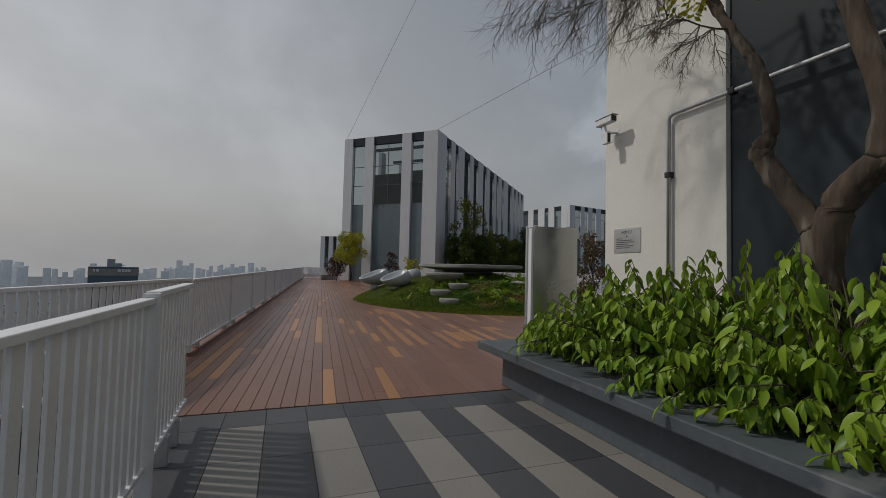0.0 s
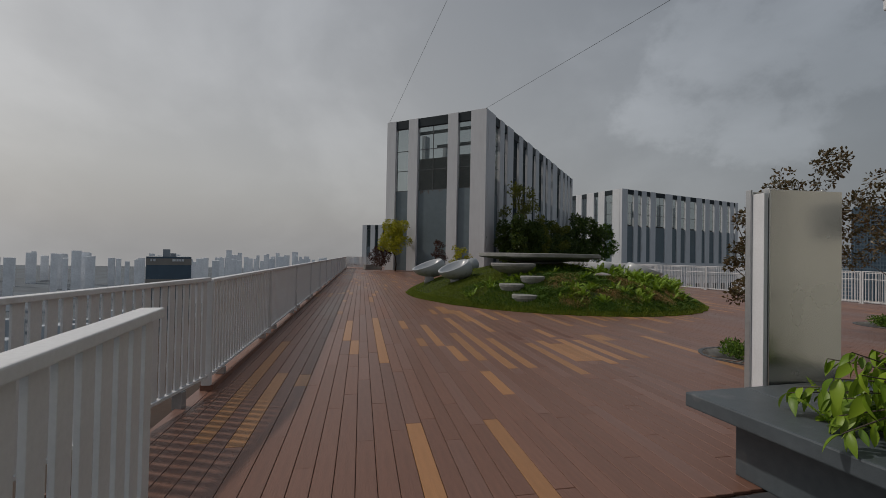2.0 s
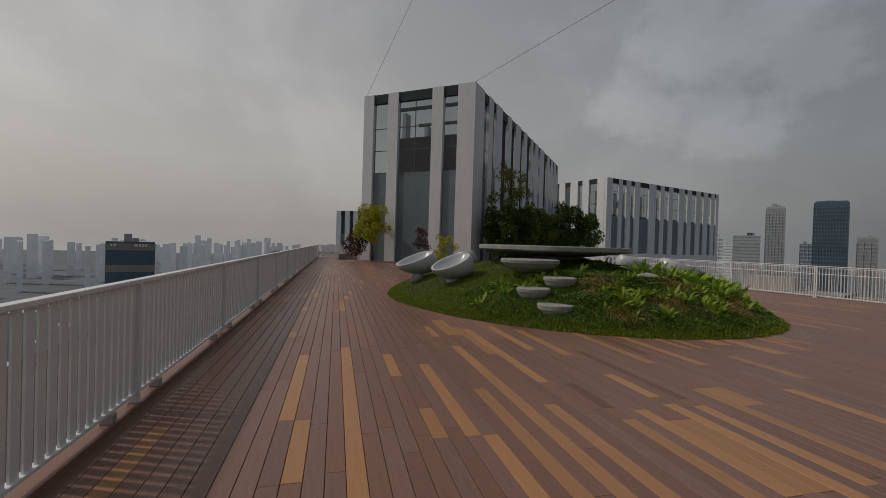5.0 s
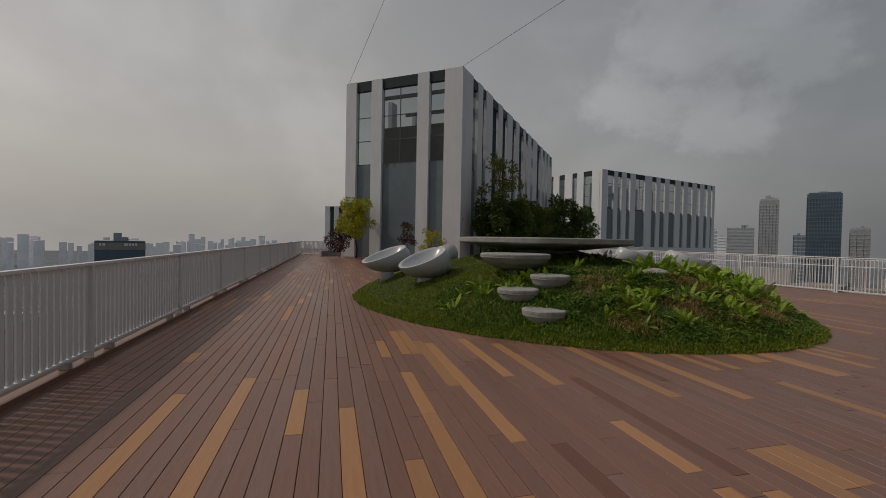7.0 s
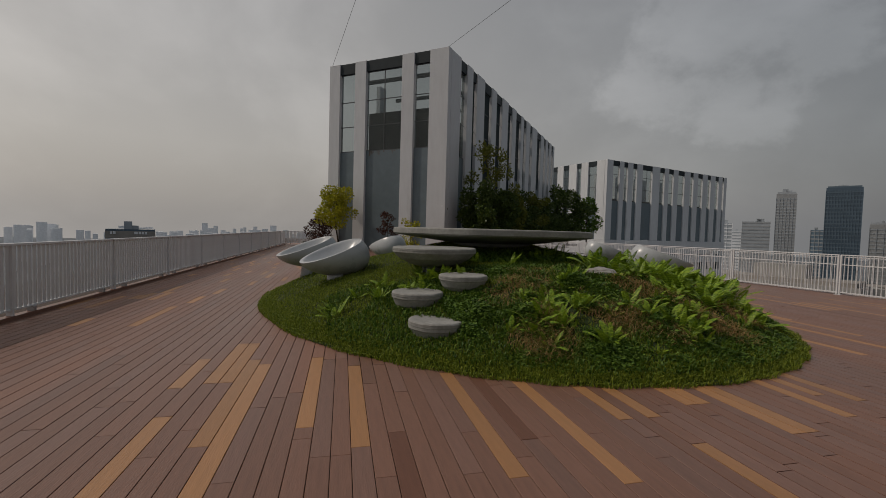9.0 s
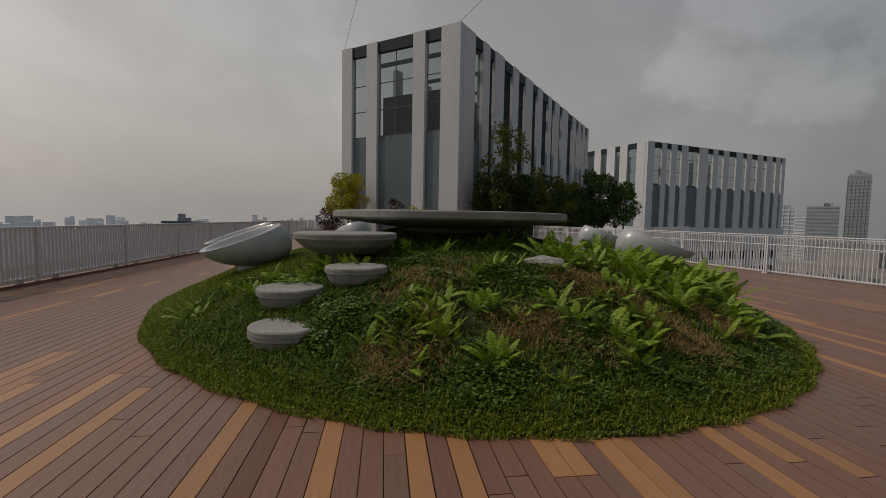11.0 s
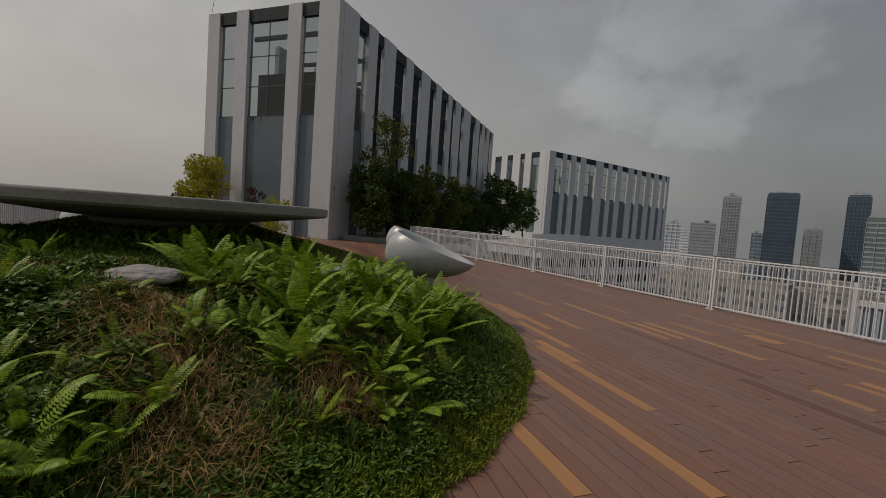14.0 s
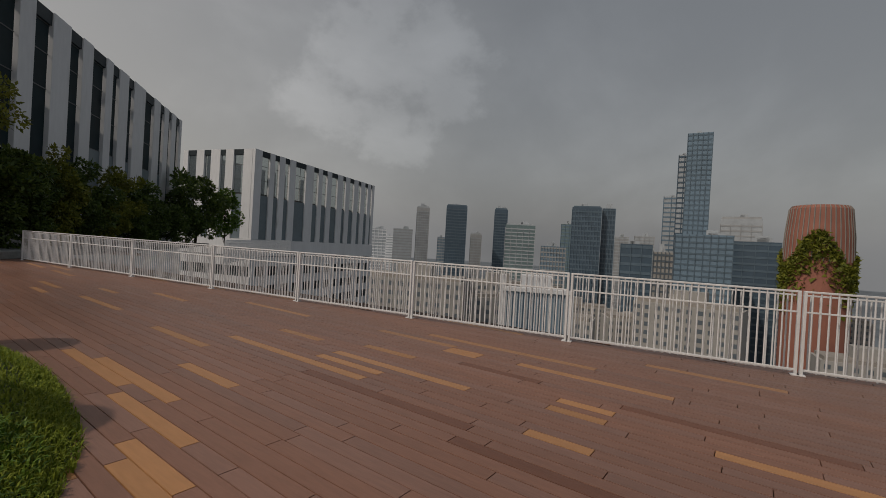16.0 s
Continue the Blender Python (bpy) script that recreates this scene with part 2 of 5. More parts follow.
def glass_material(name, tint, mix):
    m = bpy.data.materials.new(name)
    m.use_nodes = True
    nt = m.node_tree
    b = nt.nodes["Principled BSDF"]
    b.inputs["Base Color"].default_value = (*tint, 1)
    b.inputs["Roughness"].default_value = 0.06
    t = nt.nodes.new("ShaderNodeBsdfTransparent")
    t.inputs["Color"].default_value = (0.82, 0.86, 0.86, 1)
    s = nt.nodes.new("ShaderNodeMixShader")
    s.inputs[0].default_value = mix
    nt.links.new(t.outputs[0], s.inputs[1])
    nt.links.new(b.outputs[0], s.inputs[2])
    nt.links.new(s.outputs[0], nt.nodes["Material Output"].inputs["Surface"])
    return m


M["clear_glass"] = glass_material("clear_glass", (0.05, 0.06, 0.06), 0.22)
M["dark_glass"] = material("dark_glass", (0.016, 0.028, 0.033), 0.55, vary=0.25, grain=1.0, stain=0.4, bump=0, specular=0.08)


# ---- mesh helpers ----
def mesh_of(bm, material_, name, smooth=False):
    me = bpy.data.meshes.new(name)
    bm.to_mesh(me)
    bm.free()
    me.materials.append(material_)
    if smooth:
        me.polygons.foreach_set("use_smooth", [True] * len(me.polygons))
    return me


def part(name, bm, material_, parent=None, label="", smooth=False, at=None):
    """One mesh object, under a thing or a part where a parent is given."""
    ob = new(name, mesh_of(bm, material_, name, smooth))
    if at is not None:
        ob.matrix_basis = at
    if parent:
        ob.parent = parent
    return tagged(ob, label) if label else ob


def shared(name, me, parent, m):
    ob = new(name, me)
    ob.matrix_basis = m
    ob.parent = parent
    return ob


def thing(name, m, label, category, group="", kind=""):
    ob = new(name)
    ob.empty_display_size = 0.2
    ob.matrix_basis = m
    return tagged(ob, label, category, group, kind)


def box(bm, x0, x1, y0, y1, z0, z1, m=None):
    vs = [bm.verts.new((x, y, z)) for z in (z0, z1) for x, y in ((x0, y0), (x1, y0), (x1, y1), (x0, y1))]
    if m is not None:
        for v in vs:
            v.co = m @ v.co
    for f in ((3, 2, 1, 0), (4, 5, 6, 7), (0, 1, 5, 4), (1, 2, 6, 5), (2, 3, 7, 6), (3, 0, 4, 7)):
        bm.faces.new([vs[i] for i in f])
    return bm


def boxed(x0, x1, y0, y1, z0, z1, bevel=0.0):
    bm = box(bmesh.new(), x0, x1, y0, y1, z0, z1)
    if bevel:
        bmesh.ops.bevel(bm, geom=bm.edges[:], offset=bevel, segments=2, affect="EDGES", profile=0.5)
    return bm


def tube(bm, points, radii, sides=8, cap=True):
    """A tapered tube along points."""
    rings = []
    pts = [Vector(p) for p in points]
    for i, p in enumerate(pts):
        d = (pts[min(i + 1, len(pts) - 1)] - pts[max(i - 1, 0)]).normalized()
        a = d.cross(Vector((0.13, 0.27, 1.0)) if abs(d.z) < 0.9 else Vector((1, 0.1, 0))).normalized()
        b = d.cross(a)
        rings.append([bm.verts.new(p + radii[i] * (math.cos(2 * math.pi * k / sides) * a + math.sin(2 * math.pi * k / sides) * b)) for k in range(sides)])
    for r0, r1 in zip(rings, rings[1:]):
        for k in range(sides):
            bm.faces.new((r0[k], r0[(k + 1) % sides], r1[(k + 1) % sides], r1[k]))
    if cap:
        bm.faces.new(rings[0][::-1])
        bm.faces.new(rings[-1])
    return bm


def lathe(bm, profile, sides=48):
    """Turns (radius, height) pairs about the z axis; the profile runs from the axis to the axis."""
    rings = []
    for r, z in profile:
        if r < 1e-6:
            rings.append([bm.verts.new((0, 0, z))])
        else:
            rings.append([bm.verts.new((r * math.cos(2 * math.pi * k / sides), r * math.sin(2 * math.pi * k / sides), z)) for k in range(sides)])
    for a, b in zip(rings, rings[1:]):
        for k in range(sides):
            j = (k + 1) % sides
            if len(a) == 1:
                bm.faces.new((a[0], b[j], b[k]))
            elif len(b) == 1:
                bm.faces.new((a[k], a[j], b[0]))
            else:
                bm.faces.new((a[k], a[j], b[j], b[k]))
    bmesh.ops.recalc_face_normals(bm, faces=bm.faces[:])
    return bm


def raw_mesh(name, verts, faces, material_, smooth=False):
    me = bpy.data.meshes.new(name)
    me.from_pydata(verts, [], faces)
    me.materials.append(material_)
    if smooth:
        me.polygons.foreach_set("use_smooth", [True] * len(me.polygons))
    return me


rng = np.random.default_rng(7)

# ---- deck and tiles ----
LEAN = 0.078                                   # planks run this much to x for each metre of y
DECK = pose(0, 0, 0, 0, 0, -math.degrees(math.atan(LEAN)))
deck_inv = DECK.inverted()
PW, GAP = 0.148, 0.0045
tagged(part("floor_deck", box(bmesh.new(), -3.2, 20.9, 4.892, 75.0, -0.4, -0.022, None), M["deck_bed"]), "dark bed beneath the composite deck planks", "floor", kind="structure")
floor_deck = bpy.data.objects["floor_deck"]

# tan planks that stand out on the way: column, start, length, columns wide (in the planks' own frame)
TAN = [(0, 4.6, 2.0, 1), (5, 4.6, 2.0, 1), (-8, 7.9, 0.5, 1), (-1, 8.9, 4.5, 1), (-4, 9.5, 1.1, 1), (8, 7.3, 1.0, 1), (7, 8.9, 1.1, 1), (9, 8.9, 2.3, 1), (11, 8.4, 3.6, 1),
       (13, 8.4, 2.2, 1), (17, 8.0, 2.1, 1), (19, 8.7, 1.6, 1), (20, 8.7, 1.3, 2), (22, 8.5, 1.9, 1), (24, 8.7, 1.6, 1), (27, 8.8, 2.0, 1), (35, 8.7, 1.9, 1), (34, 7.4, 1.1, 1), (-12, 6.4, 4.2, 1), (-10, 6.3, 2.2, 1)]
TAN += [(-5, 10.6, 2.4, 1), (3, 11.8, 1.1, 1), (6, 10.0, 2.3, 1), (4, 10.0, 0.7, 1), (11, 12.0, 1.3, 1), (15, 11.3, 3.4, 1), (14, 12.7, 2.2, 1), (12, 14.1, 1.6, 2), (10, 14.0, 1.0, 1), (19, 12.9, 2.0, 1), (22, 12.5, 2.0, 1),
        (29, 11.9, 2.2, 1), (34, 11.7, 2.2, 1), (40, 12.6, 1.0, 1), (47, 12.1, 1.6, 2), (40, 10.9, 1.2, 1), (-7, 14.2, 0.5, 1), (28, 10.2, 0.6, 2), (22, 10.6, 0.9, 1), (55, 12.8, 1.4, 1)]
TAN += [(99, 17.3, 3.0, 1), (101, 17.3, 1.2, 1), (103, 16.2, 2.3, 1), (107, 17.5, 1.0, 1), (114, 17.5, 1.7, 1), (112, 16.9, 0.6, 2), (113, 14.3, 2.0, 1), (123, 13.2, 1.7, 1), (106, 14.7, 0.6, 1), (104, 14.7, 0.6, 1),
        (99, 14.6, 0.6, 1), (104, 12.7, 1.1, 1), (82, 15.0, 2.1, 1), (87, 18.0, 2.1, 1), (85, 17.0, 1.6, 1), (83, 16.4, 1.0, 1), (86, 18.8, 2.0, 1), (105, 19.2, 1.1, 1), (95, 19.9, 0.6, 1)]
TAN += [(72, 14.0, 1.6, 1), (78, 13.8, 2.4, 1), (48, 12.3, 1.0, 1), (53, 12.3, 1.2, 1), (57, 12.6, 1.4, 1), (38, 12.6, 1.0, 1), (44, 12.8, 0.6, 2)]
DARK = [(95, 13.6, 2.0, 1), (108, 12.8, 1.9, 1), (97, 15.6, 2.4, 1), (109, 15.7, 1.2, 1), (17, 10.4, 0.8, 1), (24, 10.5, 2.2, 1), (31, 12.4, 1.6, 1)]
MOUND_C, MOUND_A, MOUND_B, MOUND_N, MOUND_R = Vector((8.43, 19.3, 0)), 5.43, 6.62, 2.0, 0.0


def mound_level(x, y):
    """Below 1 inside the mound's outline."""
    dx, dy = x - MOUND_C.x, y - MOUND_C.y
    u, v = dx * math.cos(MOUND_R) + dy * math.sin(MOUND_R), -dx * math.sin(MOUND_R) + dy * math.cos(MOUND_R)
    return (abs(u / MOUND_A) ** MOUND_N + abs(v / MOUND_B) ** MOUND_N) ** (1 / MOUND_N)


def plank_mesh(name, length, mat_):
    bm = bmesh.new()
    box(bm, 0, PW - GAP, 0, length - 0.003, -0.02, 0.0)
    top = [e for e in bm.edges if all(v.co.z > -0.01 for v in e.verts)]
    bmesh.ops.bevel(bm, geom=top, offset=0.003, segments=1, affect="EDGES")
    return mesh_of(bm, mat_, name)


planks = []                                    # column, v0, length, kind
prng = random.Random(3)
for c in range(-17, 152):
    v = 4.6 + prng.uniform(-2.4, 0.0)
    taken = sorted((t[1], t[1] + t[2], k) for ts, k in ((TAN, "t"), (DARK, "d")) for t in ts if t[0] <= c < t[0] + t[3])
    while v < 62.0:
        ln = prng.choice((1.2, 1.8, 2.4, 2.4, 3.0, 3.6))
        hit = next(((a, b, k) for a, b, k in taken if v < b - 0.05 and v + ln > a + 0.05), None)
        if hit:
            if hit[0] - v > 0.01:
                planks.append((c, v, hit[0] - v, "b" if prng.random() < 0.62 else "g"))
            planks.append((c, hit[0], hit[1] - hit[0], hit[2]))
            v = hit[1]
            continue
        near = v < 16.5 and c < 60
        far = v > 17
        p_tan = 0.0 if near else (0.16 if far and c < 45 else (0.02 if v < 17 else 0.09))
        r = prng.random()
        kind = "t" if r < p_tan else ("b" if r < p_tan + (1 - p_tan) * 0.62 else "g")
        if kind == "t" and far and c < 45:
            ln = prng.choice((0.6, 0.9, 1.2))
        elif kind == "t":
            ln = prng.choice((1.2, 1.8, 2.4, 3.0))
        ahead = [a for a, b, k in taken if a > v]
        if ahead:
            ln = min(ln, ahead[0] - v)
        planks.append((c, v, ln, kind))
        v += ln
KIND = {"d": "plank_dark", "b": "plank_brown", "g": "plank_grey", "t": "plank_tan"}


# ---- mound ----
def mound_z(x, y):
    s = mound_level(x, y)
    if s >= 1:
        return 0.0
    base = 1.02 * (1 - s ** 3.0)
    base += 0.48 * math.exp(-((x - 8.5) ** 2 + (y - 19.6) ** 2) / 3.2)
    weedy = max(0.0, 1 - ((x - 9.0) / 3.0) ** 2) * max(0.0, 1 - ((y - 15.1) / 1.5) ** 2)
    base += 0.16 * weedy * (0.6 + 1.2 * noise.noise((x * 1.9, y * 1.9, 7.0)))
    return base + 0.05 * noise.noise((x * 0.8, y * 0.8, 0.3)) * min(1, (1 - s) * 6) + 0.02


n_r, n_t = 46, 160
mv, mf = [(MOUND_C.x, MOUND_C.y, mound_z(MOUND_C.x, MOUND_C.y))], []


def mound_point(s, a):
    u, v = math.cos(a), math.sin(a)
    k = s / (abs(u / MOUND_A) ** MOUND_N + abs(v / MOUND_B) ** MOUND_N) ** (1 / MOUND_N)
    u, v = u * k, v * k
    return MOUND_C.x + u * math.cos(MOUND_R) - v * math.sin(MOUND_R), MOUND_C.y + u * math.sin(MOUND_R) + v * math.cos(MOUND_R)


for i in range(1, n_r + 1):
    for j in range(n_t):
        s = (i / n_r) ** 0.8
        x, y = mound_point(s * (1.0 + 0.006 * math.sin(7 * j * 2 * math.pi / n_t) + 0.004 * math.sin(23 * j * 2 * math.pi / n_t)), 2 * math.pi * j / n_t)
        mv.append((x, y, 0.012 if i == n_r else mound_z(x, y)))
for j in range(n_t):
    k = (j + 1) % n_t
    mf.append((0, 1 + j, 1 + k))
    for i in range(n_r - 1):
        a, b = 1 + i * n_t, 1 + (i + 1) * n_t
        mf.append((a + j, b + j, b + k, a + k))
tagged(new("ground_mound", raw_mesh("ground_mound", mv, mf, M["soil"], True)), "low grassy earth mound on the roof deck", "mound", kind="structure")

# ---- railings ----
LEFT = [(-1.50, 8.0), (0.05, 27.6), (2.0, 52.0)]          # line of the left balustrade


def along(p, q, d):
    v = (Vector(q) - Vector(p))
    return Vector(p) + v.normalized() * d, math.degrees(math.atan2(v.y, v.x))


slat_me = mesh_of(boxed(-0.040, 0.040, -0.009, 0.009, 0.0, 1.06, 0.002), M["white_metal"], "slat")
bar_me = mesh_of(tube(bmesh.new(), [(0, 0, 0), (0, 0, 1.18)], [0.012, 0.012], 6), M["white_metal"], "bar")


def slat_panel(m, length, base=0.12, ground=None):
    """A balustrade bay of flat upright slats under a flat handrail, on short feet."""
    p = thing("balustrade", m, "white painted metal balustrade bay with close upright slats on a kerb", "railing", "slatted balustrade bays")
    part("handrail", boxed(0.012, length - 0.012, -0.045, 0.045, base + 1.09, base + 1.13, 0.006), M["white_metal"], p)
    part("bottom_rail", boxed(0.012, length - 0.012, -0.03, 0.03, base + 0.02, base + 0.05, 0.004), M["white_metal"], p)
    part("post", boxed(-0.03, 0.01, -0.05, 0.05, 0.06 if ground is None else ground, base + 1.12, 0.004), M["white_metal"], p)
    for x in (0.5, length - 0.5):
        part("foot", boxed(x - 0.04, x + 0.04, -0.05, 0.05, 0.06 if ground is None else ground, base + 0.02, 0.004), M["galvanised"], p)
    n = int((length - 0.1) / 0.116)
    for i in range(n):
        shared("slat", slat_me, p, pose(0.09 + i * (length - 0.16) / (n - 1), 0, base + 0.04))
    return p


def bar_panel(m, length, h=1.27, gate=False):
    """A bay of thin round bars with a top, a middle and a bottom rail between two posts."""
    p = thing("bar_railing", m, "white painted steel railing bay with thin upright bars", "railing", "barred railing bays")
    part("top_rail", boxed(0.0, length, -0.022, 0.022, h - 0.03, h, 0.005), M["white_metal"], p)
    part("middle_rail", boxed(0.03, length - 0.03, -0.014, 0.014, h * 0.74, h * 0.74 + 0.025, 0.003), M["white_metal"], p)
    part("bottom_rail", boxed(0.03, length - 0.03, -0.016, 0.016, 0.07, 0.10, 0.003), M["white_metal"], p)
    for x in (0.0, length - 0.04):
        part("post", boxed(x, x + 0.04, -0.03, 0.03, 0.0, h - 0.005, 0.004), M["white_metal"], p)
        part("base_plate", boxed(x - 0.03, x + 0.08, -0.06, 0.06, 0.0, 0.02, 0.003), M["white_metal"], p)
    n = int((length - 0.1) / 0.10)
    for i in range(n):
        shared("bar", bar_me, p, pose(0.11 + i * (length - 0.22) / (n - 1), 0, 0.06))
    part("outer_rail", boxed(0.03, length - 0.03, -0.162, -0.138, h - 0.09, h - 0.065, 0.003), M["white_metal"], p)
    part("outer_foot", boxed(0.03, length - 0.03, -0.162, -0.138, 0.03, 0.055, 0.003), M["white_metal"], p)
    n = int(n * 0.87)
    for i in range(n):
        shared("bar", bar_me, p, pose(0.13 + i * (length - 0.26) / (n - 1), -0.15, 0.02))
    return p


BAY = 3.17
for (p, q) in zip(LEFT, LEFT[1:]):
    total = (Vector(q) - Vector(p)).length
    n = round(total / BAY)
    for i in range(n):
        at, ang = along(p, q, i * total / n)
        slat_panel(pose(at.x, at.y, 0, 0, 0, ang), total / n)
# kerb beneath the balustrade
bm = bmesh.new()
for (p, q) in zip(LEFT, LEFT[1:]):
    at, ang = along(p, q, 0)
    box(bm, 0, (Vector(q) - Vector(p)).length, -0.07, 0.07, -0.4, 0.06, pose(at.x, at.y, 0, 0, 0, ang))
tagged(part("trim_kerb", bm, M["plank_brown"]), "brown kerb along the deck's edge", "kerb", kind="structure")
# the far end of the deck
at, ang = along(LEFT[2], (9.0, 53.0), 0)
for i in range(2):
    at, ang = along(LEFT[2], (8.6, 52.6), i * 3.3)
    slat_panel(pose(at.x, at.y, 0, 0, 0, ang), 3.3)

# near balustrade beside the tiles, with its return outside
NEAR = [((-0.92, 1.05), (-0.90, 3.22)), ((-0.88, 3.24), (-0.92, 4.62)), ((-0.92, -1.6), (-0.92, 1.02))]
for p, q in NEAR:
    at, ang = along(p, q, 0)
    slat_panel(pose(at.x, at.y, 0, 0, 0, ang), (Vector(q) - Vector(p)).length, 0.20 if p[1] > 3 else 0.16, 0.0)
for p, q in (((-2.35, 4.55), (-1.50, 7.95)), ((-3.9, 1.2), (-2.4, 4.5))):
    at, ang = along(p, q, 0)
    slat_panel(pose(at.x, at.y, -0.02, 0, 0, ang), (Vector(q) - Vector(p)).length, 0.16, 0.0)

RIGHT = [(21.6, 2.0), (20.45, 11.5), (19.35, 25.0), (18.4, 37.5)]
for (p, q) in zip(RIGHT, RIGHT[1:]):
    total = (Vector(q) - Vector(p)).length
    n = round(total / 3.85)
    for i in range(n):
        at, ang = along(p, q, i * total / n)
        bar_panel(pose(at.x, at.y, 0, 0, 0, ang), total / n - 0.03)
for i in range(6):
    at, ang = along((18.4, 37.5), (43.0, 62.0), 2.0 + i * 5.0)
    bar_panel(pose(at.x + 6.0, at.y - 4.0, 0, 0, 0, ang), 4.9)

# ---- white end building with planter ----
WX = 4.40


def start_building():
    b = thing("end_building", pose(0, 0, 0), "white rendered end wall of a roof building with a dark panel", "building", kind="structure")
    part("wall", boxed(WX, 16.0, 3.26, 5.15, -0.4, 15.0), M["white_wall"], b)
    part("wall", boxed(WX, 16.0, -8.0, 1.35, -0.4, 15.0), M["white_wall"], b)
    part("wall", boxed(WX + 0.4, 16.0, 1.352, 3.258, -0.4, 14.99), M["white_wall"], b)
    part("dark_panel", boxed(WX + 0.06, WX + 0.396, 1.36, 3.25, -0.3, 14.9), M["panel_dark"], b, "dark blue-grey recessed panel")
    return b


start_building()


def planter():
    p = thing("planter", pose(0, 0, 0), "long dark slate-grey planter with an overhanging top", "planter")
    part("base", boxed(2.70, WX - 0.01, -4.0, 5.12, 0.0, 0.46, 0.01), M["slate"], p, "stained slate-grey plinth")
    part("rim", boxed(2.42, 2.98, -4.0, 5.30, 0.462, 0.57, 0.012), M["slate"], p)
    part("end_rim", boxed(2.985, WX - 0.012, 4.75, 5.30, 0.462, 0.57, 0.012), M["slate"], p)
    part("soil_bed", boxed(2.985, WX - 0.012, -4.0, 4.745, 0.463, 0.53), M["soil"], p, "dark planting soil")
    return p


planter()


def sign_stand():
    s = thing("sign_stand", pose(3.25, 5.36, 0, 0, 0, -8), "tall brushed stainless steel sign stand with white edge", "sign")
    part("front_plate", boxed(0.06, 0.74, 0.0, 0.012, 0.35, 2.17, 0.003), M["steel"], s)
    part("back_plate", boxed(0.06, 0.74, 0.17, 0.182, 0.35, 2.17, 0.003), M["steel"], s)
    part("side_cover", boxed(0.02, 0.058, 0.014, 0.168, 0.02, 2.14, 0.004), M["white_metal"], s, "white side cover")
    part("edge_strip", boxed(0.0, 0.018, 0.13, 0.182, 0.0, 2.18, 0.003), M["galvanised"], s)
    part("core", boxed(0.062, 0.73, 0.014, 0.168, 0.0, 2.10, 0.003), M["concrete_dark"], s)
    for x in (0.1, 0.6):
        part("lug", boxed(x, x + 0.04, 0.05, 0.12, 2.10, 2.19, 0.004), M["galvanised"], s)
    return s


sign_stand()


def notice():
    n = thing("notice_plaque", pose(WX - 0.002, 4.96, 1.98, 0, 0, -90), "grey metal notice plaque with dark lettering on a white wall", "sign")
    part("plate", boxed(0.0, 0.50, -0.008, 0.0, -0.17, 0.17, 0.002), M["plaque"], n)
    cu = bpy.data.curves.new("title", "FONT")
    cu.body, cu.size, cu.align_x, cu.extrude = "NOTICE", 0.055, "CENTER", 0.0006
    t = new("title", cu)
    t.data.materials.append(M["ink"])
    t.matrix_basis = pose(0.25, -0.0095, 0.095, 90, 0, 0)
    t.parent = n
    part("emblem", tube(bmesh.new(), [(0.25, -0.0085, 0.055), (0.25, -0.0105, 0.055)], [0.014, 0.014], 14), M["ink_grey"], n)
    for i, (w, x) in enumerate(((0.12, 0.05), (0.30, 0.05), (0.34, 0.05), (0.22, 0.05), (0.32, 0.05), (0.26, 0.05))):
        z = 0.02 - i * 0.026
        part("line", boxed(x, x + w, -0.0098, -0.0085, z, z + 0.012), M["ink_grey"], n)
    for x in (0.02, 0.48):
        for z in (-0.15, 0.15):
            part("screw", tube(bmesh.new(), [(x, -0.0085, z), (x, -0.013, z)], [0.008, 0.006], 8), M["galvanised"], n)
    return n


notice()


def pipe_run():
    p = thing("conduit", pose(0, 0, 0), "galvanised metal conduit pipe clipped to the wall", "pipe")
    part("pipe", tube(bmesh.new(), [(WX - 0.05, 3.97, 0.5), (WX - 0.05, 3.97, 3.42), (WX - 0.05, 3.955, 3.48), (WX - 0.05, 3.90, 3.50), (WX - 0.05, 1.0, 3.50), (WX - 0.05, -4.0, 3.50)],
                     [0.024] * 6, 10), M["galvanised"], p, smooth=True)
    for y, z in ((3.97, 1.2), (3.97, 2.75), (3.15, 3.5), (1.30, 3.5)):
        part("clip", boxed(WX - 0.085, WX, y - 0.035, y + 0.035, z - 0.035, z + 0.035, 0.006), M["black"], p)
    return p


pipe_run()


